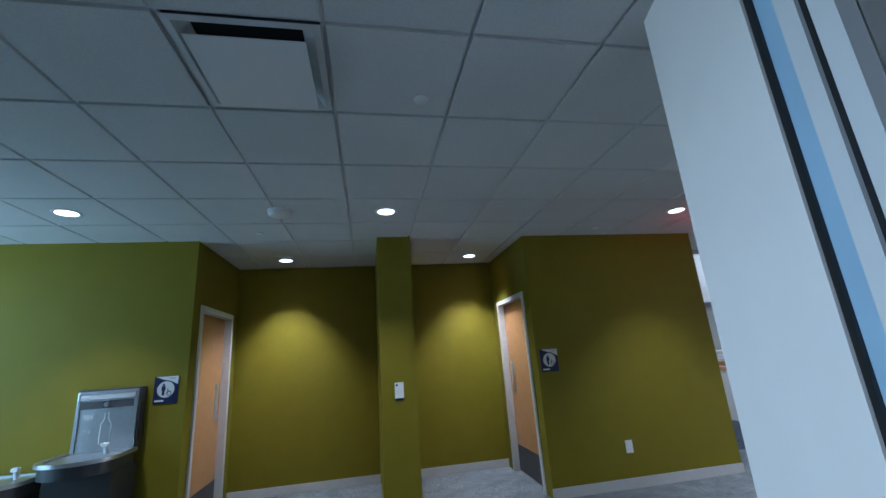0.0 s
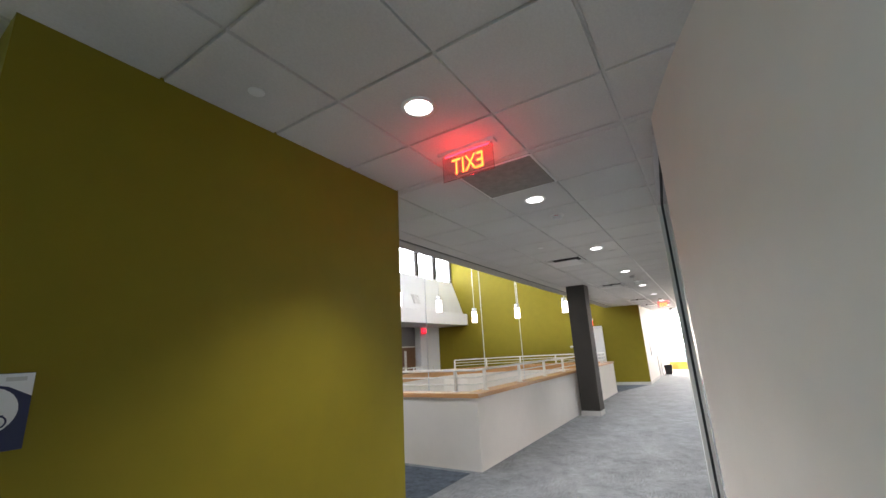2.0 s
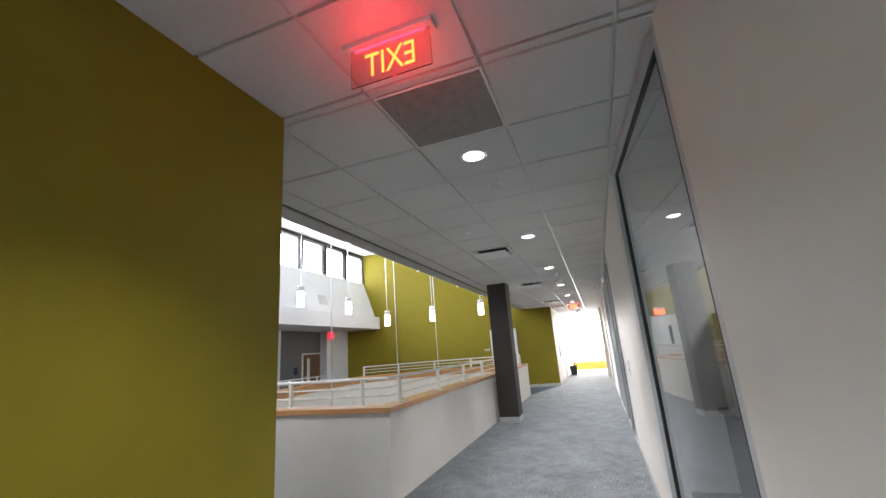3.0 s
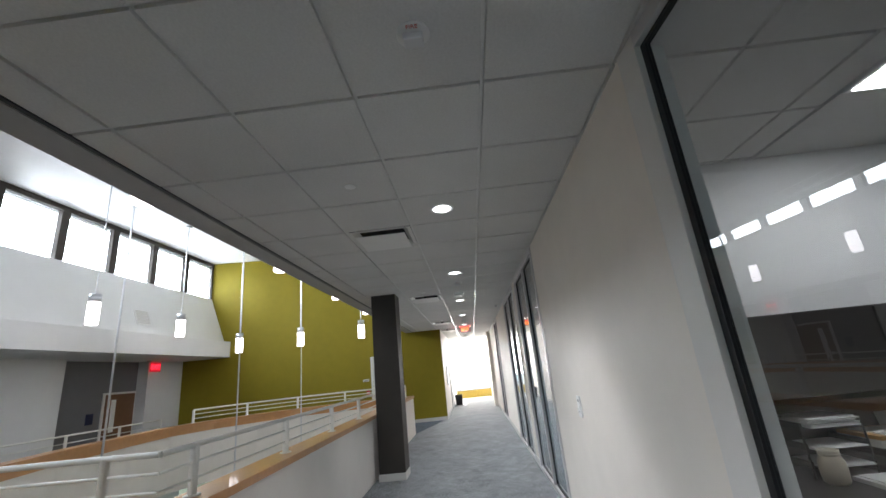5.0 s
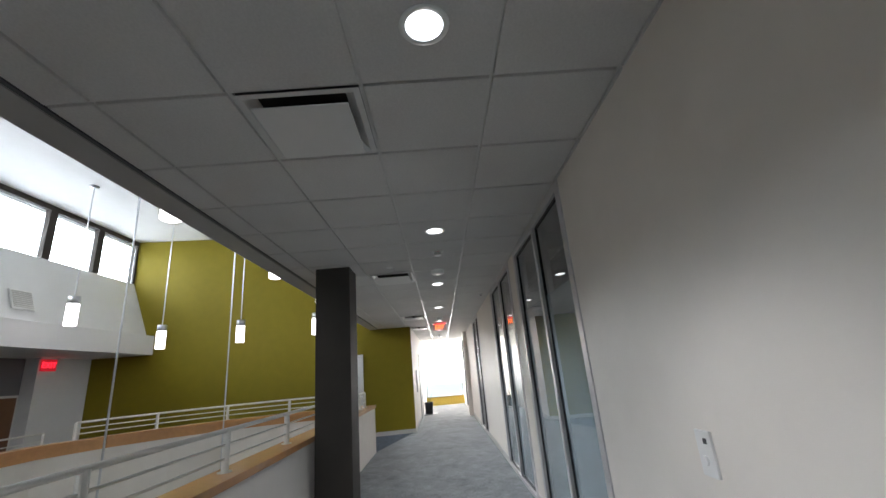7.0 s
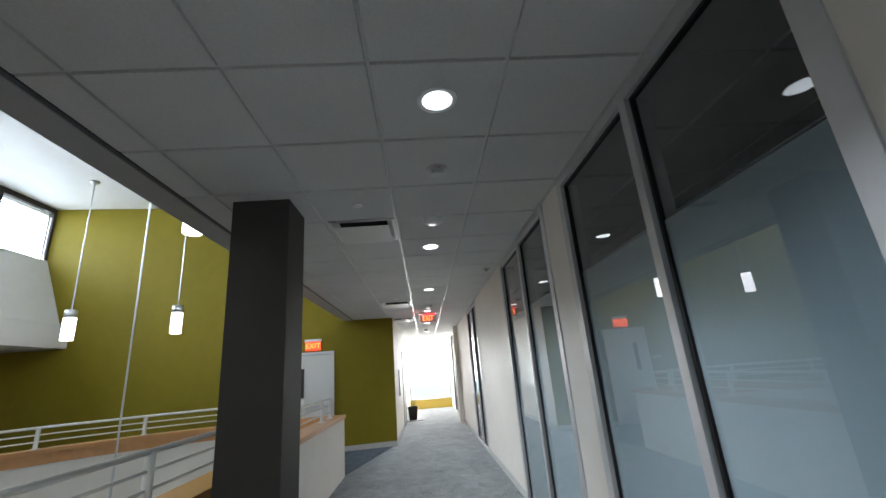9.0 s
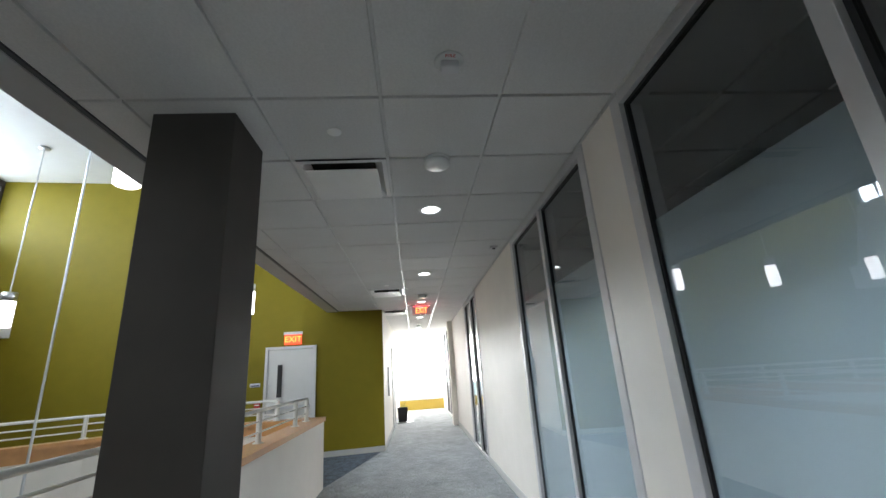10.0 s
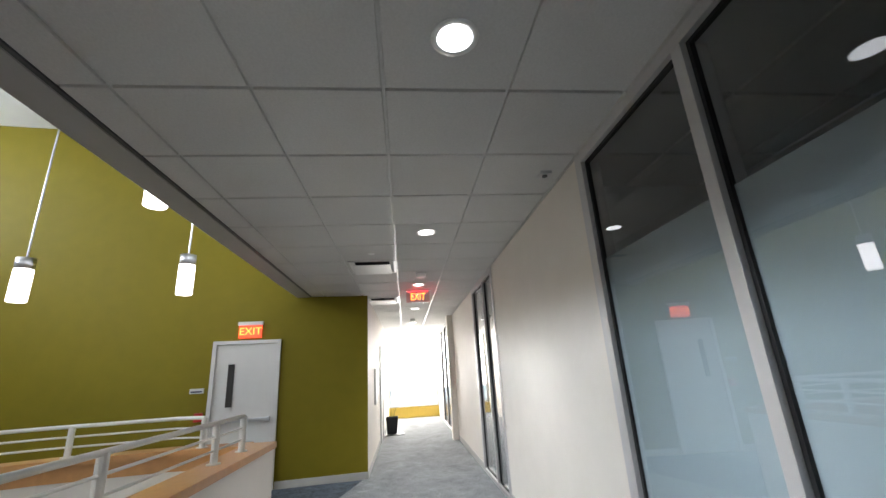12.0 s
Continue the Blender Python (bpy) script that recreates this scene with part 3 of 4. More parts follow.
part("frame", ribbon([(7 * T + 0.01, 5 * T + 0.01), (8 * T - 0.01, 5 * T + 0.01), (8 * T - 0.01, 6 * T - 0.01), (7 * T + 0.01, 6 * T - 0.01), (7 * T + 0.01, 5 * T + 0.012)], 0.016, H - 0.003, H + 0.004), PLASTW, g)


ap = thing("ceiling_panel", "smooth white access panel in the ceiling grid", "ceiling panel")
part("panel", box(23 * T + 0.008, 24 * T - 0.008, 5 * T + 0.008, 6 * T - 0.008, H - 0.001, H + 0.006, 0.002), TILEW, ap)


def detector(x, y, r=0.075, h=0.05):
    d = thing("smoke_detector", "round white smoke detector on the ceiling", "smoke detector", "detectors", Matrix.Translation((x, y, H)))
    part("base", lathe([(0, -0.012), (r, -0.012), (r, 0), (0, 0)]), PLASTW, d)
    part("head", lathe([(0, -h), (r * 0.7, -h), (r * 0.92, -h * 0.75), (r * 0.92, -0.013), (0, -0.013)]), PLASTW, d)


detector(11.62, 3.34, 0.09, 0.055), detector(-0.58, 3.32, 0.10, 0.05), detector(16.6, 3.34), detector(21.4, 3.37, 0.06, 0.07)


def strobe(x, y):
    d = thing("fire_strobe", "white fire alarm strobe on the ceiling", "fire alarm", "strobes", Matrix.Translation((x, y, H)))
    part("plate", lathe([(0, -0.012), (0.062, -0.012), (0.066, -0.008), (0.066, 0), (0, 0)]), GRID, d)
    part("lens", box(-0.025, 0.03, -0.04, 0.04, -0.045, -0.012, 0.008), ALU, d, "pale strobe lens")
    part("writing", text_mesh("FIRE", 0.026, 0.0008, Matrix(((0, -1, 0, -0.047), (-1, 0, 0, 0), (0, 0, -1, -0.0125), (0, 0, 0, 1)))), REDP, d, "red letters")


strobe(5.76, 3.33), strobe(10.73, 3.33)


def sprinkler(x, y):
    d = thing("sprinkler", "small white concealed ceiling sprinkler", "sprinkler", "sprinklers", Matrix.Translation((x, y, H)))
    part("cover", lathe([(0, -0.005), (0.036, -0.005), (0.040, -0.003), (0.040, 0), (0, 0)]), PLASTW, d)


for x, y in ((7.01, 3.95), (11.27, 3.94), (15.55, 3.93), (2.75, 3.92), (0.45, 1.68), (-0.9, 3.95)):
    sprinkler(x, y)


def exit_sign(x, y, readable_from_plus):
    """Edge-lit acrylic exit sign hanging across the corridor."""
    s = thing("exit_sign", "edge-lit red acrylic exit sign hung from the ceiling", "exit sign", "", pose(x, y, H, 0, 0, 90 if readable_from_plus else -90))
    part("housing", box(-0.21, 0.21, -0.035, 0.035, -0.022, 0, 0.004), ALU, s)
    p = part("panel", box(-0.19, 0.19, -0.004, 0.004, -0.205, -0.022, 0.002), REDGL, s, "red tinted clear panel")
    p.visible_shadow = False
    part("glow_strip", box(-0.165, 0.165, -0.006, 0.006, -0.030, -0.0225), EXITB, s)
    part("letters", text_mesh("EXIT", 0.165, 0.001, pose(0, -0.0055, -0.118, 90, 0, 0) @ Matrix.Diagonal((0.72, 1, 1, 1))), EXITR, s, "glowing red letters EXIT")
    lamp("AREA", look((x, y, H - 0.24), (x, y, H)), EXITL, (1, 0.03, 0.05), 0.3, 0.02)


exit_sign(3.91, 3.365, True)
exit_sign(17.7, 3.35, False)

# ---------------- pendants ----------------
def pendant(x, y, z, drop, label="white cylinder pendant lamp on a long stem, lit"):
    p = thing("pendant_lamp", label, "pendant lamp", "pendant lamps over the void", Matrix.Translation((x, y, z)))
    part("shade", lathe([(0, 0), (0.088, 0), (0.095, 0.006), (0.095, 0.40), (0, 0.40)]), PENDL, p, "glowing opal cylinder")
    part("holder", lathe([(0, 0.401), (0.097, 0.401), (0.097, 0.54), (0.02, 0.545), (0, 0.545)]), STEEL, p, "brushed metal holder")
    part("stem", rod((0, 0, 0.545), (0, 0, drop - 0.03), 0.011, 8), STEEL, p)
    part("canopy", lathe([(0, drop - 0.04), (0.075, drop - 0.03), (0.08, drop), (0, drop)]), STEEL, p)


for x, y, z in ((15.98, 9.84, 2.53), (16.44, 8.23, 2.57), (16.72, 6.47, 2.64), (13.85, 10.1, 2.85), (11.3, 9.9, 2.87)):
    pendant(x, y, z, UP - z)
for x in (7.4, 9.9, 12.38, 14.76):
    pendant(x, 5.80, 3.05, UP - 3.05)
for x, y in ((13.38, 6.94), (11.06, 7.01), (8.92, 7.24)):
    pendant(x, y, -1.2, UP + 1.2)

# ---------------- doors ----------------
def wood_door(name, x, side, y0, y1, label):
    """A leaf in a deep white frame in a wall that faces side along x."""
    d = thing(name, label, "door")
    d["kind"] = "structure"
    f = 0.055
    xa, xb = sorted((x + side * 0.018, x - side * 0.08))
    part("frame", box(xa, xb, y0, y0 + f, 0, 2.15, 0.004), FRAMEW, d)
    part("frame", box(xa, xb, y1 - f, y1, 0, 2.15, 0.004), FRAMEW, d)
    part("frame", box(xa, xb, y0 + f, y1 - f, 2.15 - f, 2.15, 0.004), FRAMEW, d)
    xl = sorted((x - side * 0.062, x - side * 0.10))
    leaf = part("leaf", box(*xl, y0 + f + 0.003, y1 - f - 0.003, 0.01, 2.092, 0.002), DOORW, d)
    xl = sorted((x - side * 0.061, x - side * 0.057))
    part("push_plate", box(*xl, y1 - f - 0.19, y1 - f - 0.08, 0.95, 1.35, 0.002), STEEL, leaf, "brushed steel push plate")
    part("kick_plate", box(*xl, y0 + f + 0.01, y1 - f - 0.01, 0.02, 0.32, 0.001), DARKST, leaf, "dark kick plate")


wood_door("door_1", 1.95, -1, 4.36, 5.36, "maple restroom door in white frame, closed")
wood_door("door_2", -1.53, 1, 4.36, 5.36, "maple restroom door in white frame, closed")

# exit door in the slanted wall: local x along the wall towards the corridor, local -y outwards
ang = math.degrees(math.atan2(-gd.y, -gd.x))
o3 = G0 + gd * 2.31
d3 = thing("door_3", "white steel exit door with narrow glass and panic bar", "door", "", pose(o3.x, o3.y, 0, 0, 0, ang))
d3["kind"] = "structure"
W3 = 0.97
part("frame", box(0, 0.055, -0.05, 0, 0, 2.11, 0.004), FRAMEW, d3)
part("frame", box(W3 - 0.055, W3, -0.05, 0, 0, 2.11, 0.004), FRAMEW, d3)
part("frame", box(0.055, W3 - 0.055, -0.05, 0, 2.055, 2.11, 0.004), FRAMEW, d3)
lf = part("leaf", box(0.058, W3 - 0.058, -0.02, -0.002, 0.01, 2.05, 0.003), FRAMEW, d3)
part("vision_frame", ribbon([(0.225, 0), (0.345, 0)], 0.012, 1.13, 1.78, 0.026), FRAMEW, lf)
part("vision_glass", box(0.24, 0.33, -0.034, -0.0325, 1.15, 1.76), HUTCH, lf, "dark narrow vision glass")
pb = box(0.10, W3 - 0.10, -0.085, -0.06, 0.935, 0.985, 0.006)
bx(pb, 0.10, 0.16, -0.06, -0.021, 0.93, 0.99, 0.004), bx(pb, W3 - 0.16, W3 - 0.10, -0.06, -0.021, 0.93, 0.99, 0.004)
part("panic_bar", pb, STEEL, lf, "steel panic bar")
part("kick_plate", box(0.07, W3 - 0.07, -0.024, -0.021, 0.02, 0.3, 0.001), STEEL, lf)
es = thing("exit_sign", "white boxed exit sign with orange face over the door", "exit sign", "", pose(o3.x, o3.y, 0, 0, 0, ang))
part("box", box(0.33, 0.69, -0.06, -0.001, 2.34, 2.395, 0.006), PLASTW, es)
part("face", box(0.345, 0.675, -0.03, -0.012, 2.145, 2.34, 0.002), EXITO, es, "orange-red lit face")
part("letters", text_mesh("EXIT", 0.16, 0.001, pose(0.51, -0.032, 2.243, 90, 0, 0)), EXITR, es, "bright letters EXIT")
cr = thing("wall_sign", "small silver sign plate on the green wall", "wall sign", "", pose(o3.x, o3.y, 0, 0, 0, ang))
part("plate", box(-0.26, -0.07, -0.02, -0.001, 1.37, 1.44, 0.006), STEEL, cr)
part("band", box(-0.24, -0.09, -0.024, -0.0205, 1.385, 1.405), NAVY, cr)
fp = thing("fire_pull", "red fire alarm pull station on the wall", "fire alarm", "", pose(o3.x, o3.y, 0, 0, 0, ang))
part("body", box(-0.16, -0.05, -0.045, -0.001, 0.98, 1.10, 0.008), REDP, fp)
part("handle", box(-0.145, -0.065, -0.056, -0.0455, 1.03, 1.05, 0.003), PLASTW, fp)

# far gallery
d4 = thing("door_4", "brown wooden door with narrow glass on the gallery", "door")
d4["kind"] = "structure"
part("frame", box(14.68, 15.70, 12.57, 12.6, 0, 1.76, 0.004), FRAMEW, d4)
lf = part("leaf", box(14.74, 15.64, 12.545, 12.569, 0.01, 1.71, 0.003), DOORB, d4)
part("vision_glass", box(14.90, 15.04, 12.535, 12.544, 0.8, 1.58), PLASTW, lf)
part("handle", rod((14.81, 12.50, 0.95), (14.81, 12.545, 0.95), 0.02), STEEL, lf)
nb = thing("notice", "small navy sign beside the gallery door", "sign")
part("plate", box(14.28, 14.46, 12.57, 12.599, 1.05, 1.30, 0.004), NAVY, nb)
es2 = thing("exit_sign", "red lit exit sign under the gallery ceiling", "exit sign")
part("housing", box(15.66, 16.12, 12.19, 12.27, 2.49, 2.53, 0.004), ALU, es2)
part("face", box(15.70, 16.08, 12.22, 12.24, 2.23, 2.489, 0.003), EXITD, es2)
part("letters", text_mesh("EXIT", 0.17, 0.001, pose(15.89, 12.218, 2.355, 90, 0, 0)), EXITB, es2, "glowing red letters EXIT")
wv = thing("wall_vent", "white louvred return vent on the sloped bulkhead", "air vent", "", Matrix.Translation((13.97, 11.185, 3.44)) @ Euler((radians(-20), 0, 0)).to_matrix().to_4x4())
part("frame", ribbon([(-0.22, 0), (0.22, 0)], 0.02, -0.2, 0.2), PLASTW, wv)
for k in range(9):
    part("slat", box(-0.19, 0.19, -0.022, -0.0105, -0.17 + k * 0.04, -0.15 + k * 0.04), BASEB, wv)
railing([(5.0, 11.2), (14.95, 11.2)], "cream metal railing of the far gallery", 1.25, 0.0, 0.98, rows=(1.0, 0.86, 0.72, 0.58, 0.44, 0.30))

# ---------------- small wall devices ----------------
def plate(name, label, cat, x0, x1, z0, z1, y, extra):
    s = thing(name, label, cat)
    part("plate", box(x0, x1, y - 0.012 if y > 3 else y, y if y > 3 else y + 0.012, z0, z1, 0.004), PLASTW, s)
    extra(s)


def sw(s):
    part("sensor", lathe_at(8.015, YR + 0.014, 1.085, 0.018), PLASTW, s)
    part("lens", box(7.985, 8.005, YR + 0.0125, YR + 0.016, 1.145, 1.165, 0.002), BLACK, s, "dark sensor window")


def lathe_at(x, y, z, r):
    return rod((x, y - 0.006, z), (x, y + 0.008, z), r, 20)


plate("light_switch", "white occupancy sensor light switch on the wall", "light switch", 7.965, 8.055, 1.03, 1.19, YR, sw)


def th(s):
    part("lens", box(0.405, 0.425, 4.134, 4.1375, 1.215, 1.235, 0.002), BLACK, s, "dark sensor window")
    part("button", lathe_at(0.46, 4.136, 1.17, 0.014), PLASTW, s)
    # shadow below the switch plate, made as a thin black block
    part("painted_shadow", box(0.40, 0.48, 4.14, 4.15, 1.075, 1.10, 0.003), BLACK, s)


plate("light_switch", "white occupancy sensor switch on the green pillar", "light switch", 0.395, 0.485, 1.10, 1.25, 4.15, th)


def ou(s):
    for z in (0.375, 0.43):
        part("socket", box(2.855, 2.885, YG - 0.0165, YG - 0.0125, z - 0.015, z + 0.015, 0.003), PLASTW, s)


plate("power_outlet", "white duplex power outlet low on the wall", "power outlet", 2.83, 2.91, 0.34, 0.465, YG, ou)


def restroom_sign(x, z):
    s = thing("restroom_sign", "navy restroom sign with white disc and wheelchair symbol", "sign", "restroom signs", Matrix.Translation((x, YG, z)))
    part("plate", box(-0.1, 0.1, -0.010, 0, -0.12, 0.12, 0.002), NAVY, s)
    bm = prism([(-0.085, 0.119), (-0.02, 0.092), (0.04, 0.078), (0.099, 0.045), (0.099, 0.119)], 0, 0.002)
    bmesh.ops.transform(bm, matrix=Matrix.Translation((0, -0.0105, 0)) @ Euler((radians(90), 0, 0)).to_matrix().to_4x4(), verts=bm.verts)
    part("band", bm, PLASTW, s, "pale curved corner band")
    part("disc", rod((0, -0.0130, 0.005), (0, -0.0105, 0.005), 0.072, 28), PLASTW, s, "white disc")
    bm = rod((-0.018, -0.0155, 0.045), (-0.018, -0.0135, 0.045), 0.010, 12)
    bx(bm, -0.034, -0.002, -0.0155, -0.0135, -0.005, 0.034), bx(bm, -0.028, -0.008, -0.0155, -0.0135, -0.045, -0.005)
    part("symbol", bm, NAVY, s)
    bm = ribbon([(0.03 + 0.018 * math.cos(a / 8 * math.pi), 0.018 * math.sin(a / 8 * math.pi)) for a in range(17)], 0.005, 0, 0.002)
    bmesh.ops.transform(bm, matrix=Matrix.Translation((0, -0.0135, -0.03)) @ Euler((radians(90), 0, 0)).to_matrix().to_4x4(), verts=bm.verts)
    bx(bm, 0.016, 0.022, -0.0155, -0.0135, -0.03, 0.012), bx(bm, 0.020, 0.04, -0.0155, -0.0135, -0.014, -0.009)
    part("wheelchair", bm, NAVY, s)
    part("writing", box(-0.085, -0.01, -0.0125, -0.0105, -0.10, -0.085), PLASTW, s)
    part("writing", box(0.03, 0.08, -0.0145, -0.0128, 0.095, 0.108), BASEB, s)


restroom_sign(2.09, 1.35), restroom_sign(-1.70, 1.35)

# ---------------- drinking fountain with bottle filler ----------------
fo = thing("drinking_fountain", "stainless steel bottle filler with two drinking basins", "drinking fountain")
part("backplate", box(-2.36, -1.86, YG - 0.09, YG - 0.001, 0.84, 1.40, 0.01), DARKST, fo)
bm = box(-2.35, -1.875, YG - 0.105, YG - 0.091, 1.30, 1.385, 0.008)
bx(bm, -2.35, -2.325, YG - 0.105, YG - 0.091, 0.90, 1.30), bx(bm, -1.90, -1.875, YG - 0.105, YG - 0.091, 0.90, 1.30)
part("filler_frame", bm, STEEL, fo, "brushed steel surround")
part("display", box(-2.33, -1.89, YG - 0.112, YG - 0.106, 1.315, 1.365, 0.012), ALU, fo)
part("niche", box(-2.32, -1.905, YG - 0.094, YG - 0.0905, 0.90, 1.30), STEEL, fo)
part("niche_hood", prism([(-2.32, YG - 0.105), (-1.905, YG - 0.105), (-1.95, YG - 0.096), (-2.275, YG - 0.096)], 1.24, 1.30), DARKST, fo)
part("spout", rod((-2.11, YG - 0.13, 1.27), (-2.11, YG - 0.09, 1.28), 0.018), STEEL, fo)
bt = ribbon([(-2.15, 0.0), (-2.15, 0.16), (-2.125, 0.20), (-2.125, 0.25), (-2.095, 0.25), (-2.095, 0.20), (-2.07, 0.16), (-2.07, 0.0), (-2.15, 0.0)], 0.006, 0, 0.003)
bmesh.ops.transform(bt, matrix=Matrix.Translation((0, YG - 0.095, 0.95)) @ Euler((radians(90), 0, 0)).to_matrix().to_4x4(), verts=bt.verts)
part("bottle_symbol", bt, PLASTW, fo, "white bottle outline")
part("writing", box(-2.29, -2.22, YG - 0.0975, YG - 0.0945, 1.15, 1.19), ALU, fo)
part("writing", box(-2.29, -2.23, YG - 0.0975, YG - 0.0945, 1.04, 1.07), ALU, fo)


def basin(cx, z):
    b = thing("basin", "", "")
    b.parent = fo
    pts = [(-0.25, 0), (0.25, 0)] + [(0.25 * math.cos(a), -0.28 + 0.2 * math.sin(a)) for a in [-i * math.pi / 32 for i in range(33)]]
    o = [(cx + x, YG - 0.10 + y) for x, y in pts]
    part("bowl", prism(o[::-1], z - 0.12, z - 0.02), DARKST, b)
    part("rim", ribbon(o + [o[0]], 0.05, z - 0.03, z), STEEL, b, "polished steel rim")
    part("drain", prism([(cx + x * 0.86, YG - 0.10 - 0.03 + y * 0.86) for x, y in pts][::-1], z - 0.019, z - 0.012), STEEL, b)
    part("bubbler", rod((cx + 0.1, YG - 0.22, z - 0.012), (cx + 0.1, YG - 0.25, z + 0.05), 0.02, 14, 0.014), STEEL, b)
    part("guard", box(cx + 0.075, cx + 0.125, YG - 0.27, YG - 0.23, z + 0.045, z + 0.075, 0.01), PLASTW, b)


basin(-2.11, 0.90), basin(-2.72, 0.78)
part("cabinet", box(-2.35, -1.87, YG - 0.38, YG - 0.002, 0.42, 0.775, 0.015), DARKST, fo)
part("cabinet", box(-2.96, -2.48, YG - 0.38, YG - 0.002, 0.32, 0.655, 0.015), DARKST, fo)

# ---------------- office behind the clear pane ----------------
ht = thing("desk_hutch", "dark laminate hutch with open shelves on a desk", "hutch")
part("back", box(7.31, 7.345, -0.6, 1.62, 0.74, 1.62, 0.004), HUTCH, ht)
part("overhead_cabinet", box(7.02, 7.31, -0.6, 1.62, 1.15, 1.62, 0.006), HUTCH, ht)
for y in (-0.58, 0.16, 0.90):
    part("cabinet_door", box(7.003, 7.019, y, y + 0.71, 1.16, 1.61, 0.003), HUTCH, ht)
part("shelf", box(7.04, 7.31, -0.6, 1.59, 1.10, 1.12, 0.002), HUTCH, ht)
part("side", box(7.02, 7.31, 1.59, 1.62, 0.74, 1.149, 0.003), HUTCH, ht)
part("desktop", box(6.30, 7.345, -0.6, 1.75, 0.70, 0.74, 0.006), HUTCH, ht)
part("side_panel", box(6.35, 7.3, 1.68, 1.72, 0, 0.70, 0.003), HUTCH, ht)
part("side_panel", box(6.35, 7.3, -0.58, -0.54, 0, 0.70, 0.003), HUTCH, ht)
tr = thing("paper_tray", "black three-tier paper tray on the desk", "paper tray")
for z in (0.79, 0.88, 0.985):
    bm = box(7.03, 7.28, 1.15, 1.47, z, z + 0.006, 0.001)
    bx(bm, 7.03, 7.28, 1.15, 1.155, z + 0.006, z + 0.035), bx(bm, 7.03, 7.28, 1.465, 1.47, z + 0.006, z + 0.035)
    part("tray", bm, BLACK, tr)
for x, y in ((7.035, 1.145), (7.275, 1.145), (7.035, 1.475), (7.275, 1.475)):
    part("post", rod((x, y, 0.74), (x, y, 1.02), 0.006, 8), BLACK, tr)
random.seed(4)


def papers(label, x0, x1, y0, y1, z, n, thick=0.006):
    p = thing("paper_stack", label, "papers")
    for k in range(n):
        a, b = random.uniform(-0.02, 0.02), random.uniform(-0.025, 0.01)
        part("sheet", box(x0 + b, x1 + b, y0 + a, y1 + a, z + k * thick, z + (k + 0.7) * thick), PAPER, p)


papers("loose white papers piled on the top tray", 7.03, 7.25, 1.18, 1.44, 0.992, 8)
papers("white papers in the middle tray", 7.0, 7.25, 1.18, 1.44, 0.887, 2)
papers("white papers in the lowest tray", 7.0, 7.25, 1.18, 1.44, 0.797, 3)
bk = thing("book_stack", "dark binders stacked on the desk", "binders")
for k in range(4):
    part("binder", box(7.0, 7.27, 0.80 + 0.01 * k, 1.11, 0.74 + k * 0.042, 0.78 + k * 0.042, 0.003), (BLACK, DARKST, BLACK, PAPER)[k], bk)
ff = thing("folder", "tan paper folder lying on the binders", "folder")
part("cover", box(6.98, 7.26, 0.78, 1.12, 0.909, 0.93, 0.002), TAN, ff)
part("sheet", box(6.97, 7.22, 0.82, 1.08, 0.931, 0.936), PAPER, ff, "white sheet")
ll = thing("letter", "white printed sheet leaning on the hutch", "paper", "", pose(7.26, 0.72, 0.752, 0, 12, 0))
part("sheet", box(-0.002, 0.002, -0.11, 0.11, 0, 0.27), PAPER, ll)
part("stamp", box(-0.0035, -0.0022, -0.03, 0.03, 0.19, 0.20), REDP, ll, "red print line")
jr = thing("jar", "cream ceramic jar on the desk", "jar", "", Matrix.Translation((6.94, 1.44, 0.741)))
part("body", lathe([(0, 0), (0.044, 0), (0.056, 0.012), (0.060, 0.06), (0.058, 0.105), (0.047, 0.128), (0.044, 0.135)]), CREAM, jr)
part("neck", lathe([(0.044, 0.135), (0.047, 0.137), (0.047, 0.146), (0.044, 0.148), (0.047, 0.150), (0.047, 0.162), (0.040, 0.162), (0.040, 0.13), (0, 0.13)]), CREAM, jr)
nb2 = thing("notebook", "open white notebook on the desk", "notebook")
part("pages", box(6.74, 6.97, 1.02, 1.34, 0.741, 0.762, 0.003), PAPER, nb2)
part("page", box(6.75, 6.96, 1.06, 1.32, 0.7625, 0.768, 0.001), PAPER, nb2)
tl = thing("troffer_light", "square lit ceiling panel in the office", "ceiling light")
part("frame", box(5.96, 6.58, 0.36, 0.98, H - 0.012, H, 0.003), PLASTW, tl)
part("diffuser", box(5.985, 6.555, 0.385, 0.955, H - 0.016, H - 0.0125), TROFF, tl)

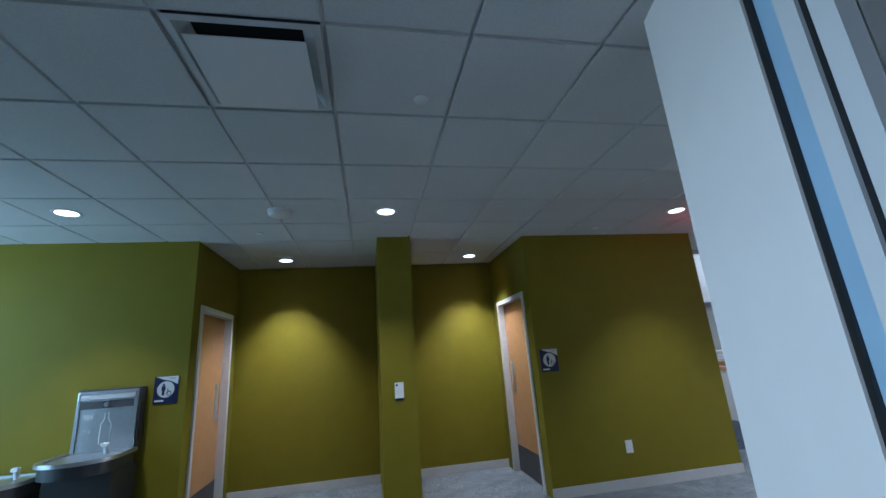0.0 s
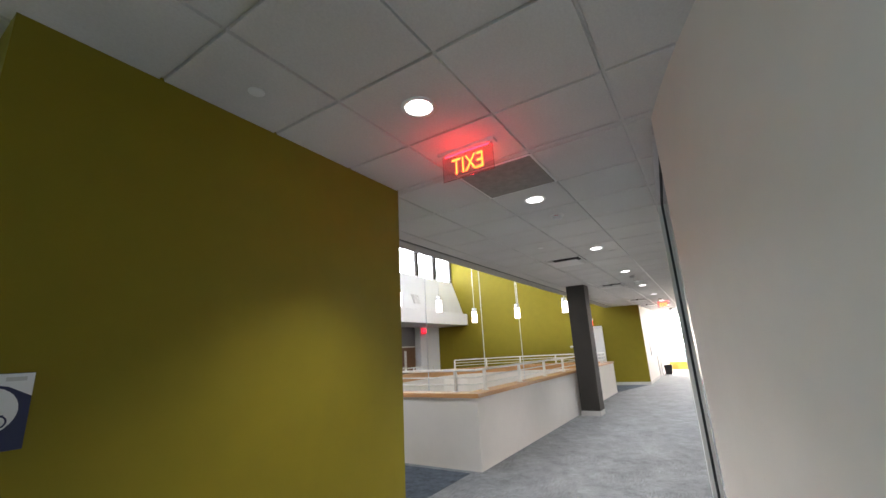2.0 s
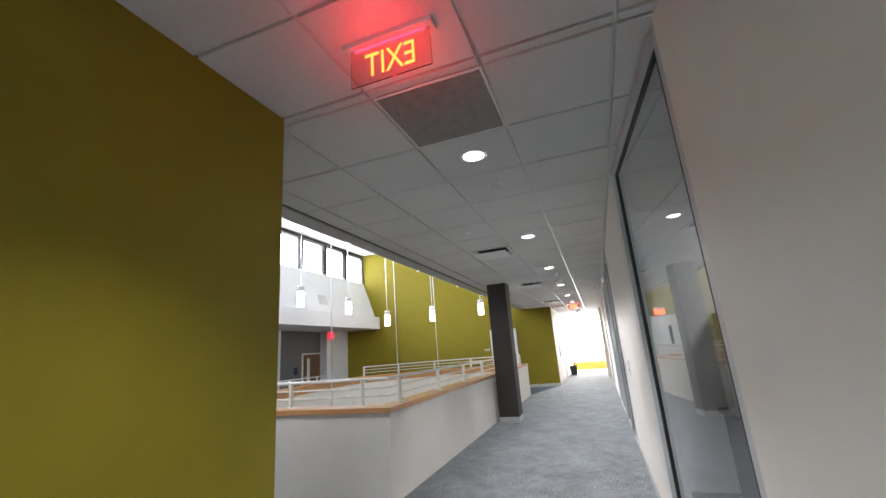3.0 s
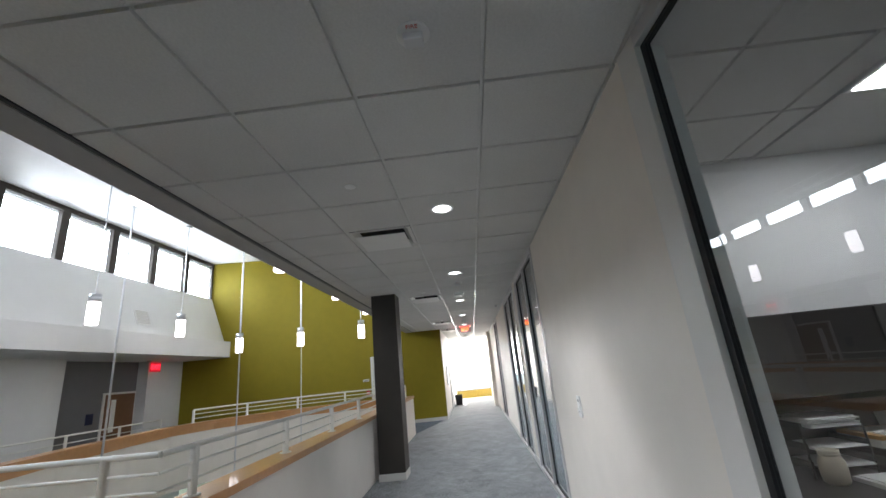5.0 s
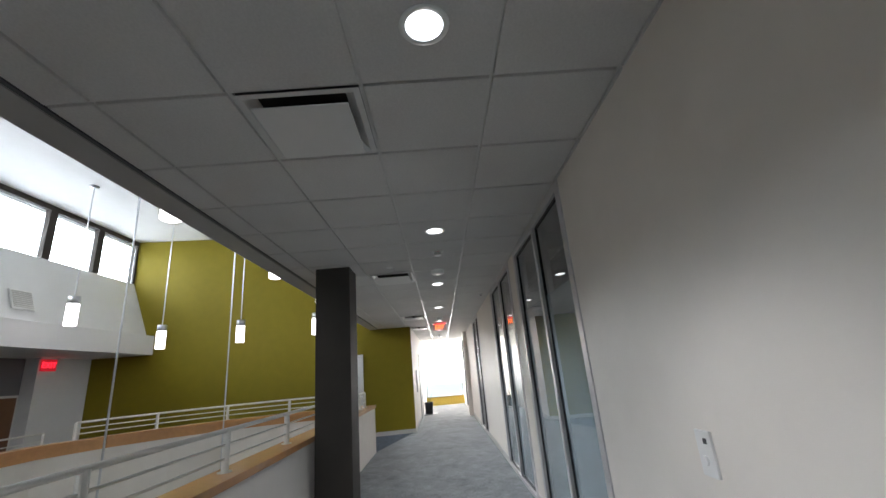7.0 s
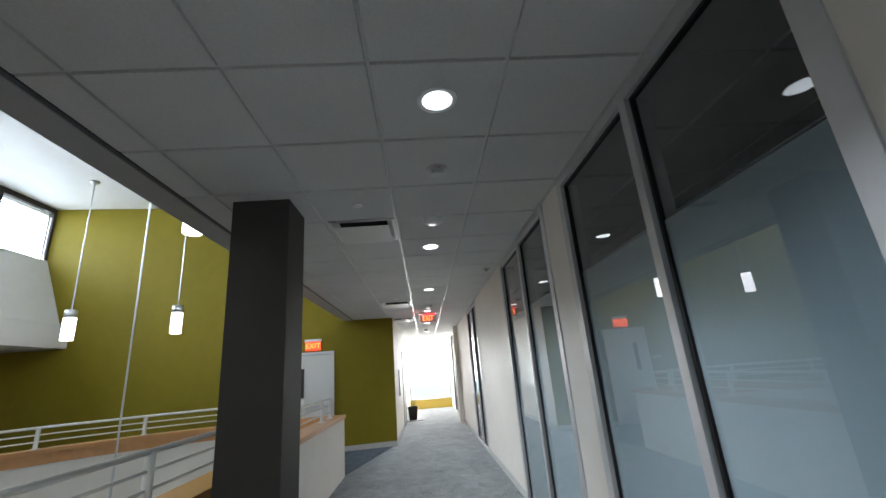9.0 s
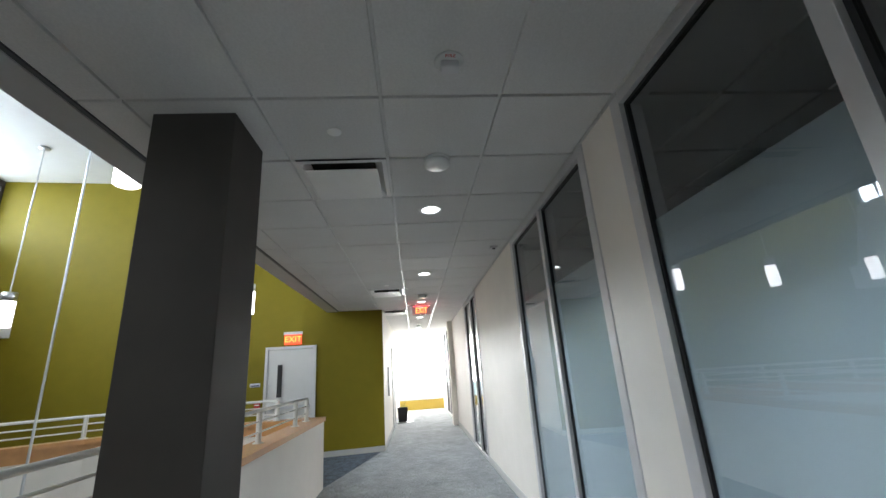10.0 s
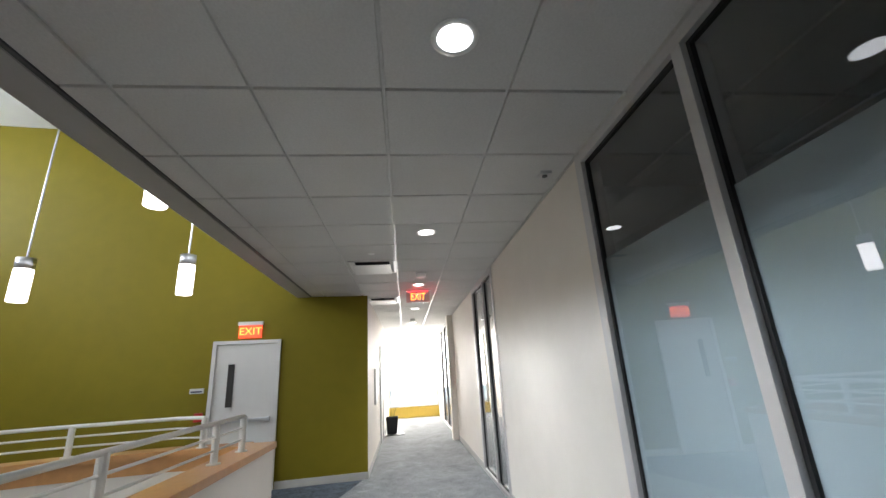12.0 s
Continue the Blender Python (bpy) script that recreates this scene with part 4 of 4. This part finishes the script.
# ---------------- plant pot at the corridor's end ----------------
po = thing("plant_pot", "black square planter with a few stems on a mat", "plant pot", "", Matrix.Translation((22.8, 3.97, 0.012)))
bm = bmesh.new()
lo = [bm.verts.new((sx * 0.12, sy * 0.12, 0)) for sx, sy in ((-1, -1), (1, -1), (1, 1), (-1, 1))]
hi = [bm.verts.new((sx * 0.16, sy * 0.16, 0.40)) for sx, sy in ((-1, -1), (1, -1), (1, 1), (-1, 1))]
ri = [bm.verts.new((sx * 0.145, sy * 0.145, 0.40)) for sx, sy in ((-1, -1), (1, -1), (1, 1), (-1, 1))]
rb = [bm.verts.new((sx * 0.14, sy * 0.14, 0.34)) for sx, sy in ((-1, -1), (1, -1), (1, 1), (-1, 1))]
bm.faces.new(lo[::-1]), bm.faces.new(rb)
for p, q in ((lo, hi), (hi, ri), (ri, rb)):
    for k in range(4):
        bm.faces.new((p[k], p[(k + 1) % 4], q[(k + 1) % 4], q[k]))
part("pot", bm, BLACK, po)
bm = bmesh.new()
for k in range(5):
    a = k * 1.3
    cyl(bm, (0.02 * math.cos(a), 0.02 * math.sin(a), 0.34), (0.10 * math.cos(a) - 0.04, 0.10 * math.sin(a) - 0.04, 0.56 + 0.03 * k), 0.006, 6, 0.002)
part("stems", bm, LEAF, po)
mt = thing("floor_mat", "dark mat under the planter", "mat")
part("mat", box(22.40, 23.0, 3.66, 4.16, 0, 0.011, 0.003), BLACK, mt)

# door and cabinet on the far corridor wall
d5 = thing("door_5", "white door in a slim grey frame near the end window", "door")
d5["kind"] = "structure"
part("frame", box(21.28, 21.33, YG - 0.03, YG, 0, 2.15, 0.004), ALU, d5)
part("frame", box(22.23, 22.28, YG - 0.03, YG, 0, 2.15, 0.004), ALU, d5)
part("frame", box(21.33, 22.23, YG - 0.03, YG, 2.10, 2.15, 0.004), ALU, d5)
part("leaf", box(21.333, 22.227, YG - 0.014, YG - 0.001, 0.01, 2.097, 0.002), FRAMEW, d5)
cb = thing("wall_cabinet", "slim grey cabinet plate on the corridor wall", "cabinet")
part("body", box(19.4, 19.7, YG - 0.04, YG - 0.001, 0.95, 1.60, 0.006), ALU, cb)

os1 = thing("ceiling_sensor", "small grey square sensor on the ceiling beside the wall", "sensor")
part("body", box(13.63, 13.71, 2.53, 2.61, H - 0.02, H, 0.004), ALU, os1)
part("lens", rod((13.67, 2.57, H - 0.03), (13.67, 2.57, H - 0.0205), 0.018, 14), DARKST, os1)
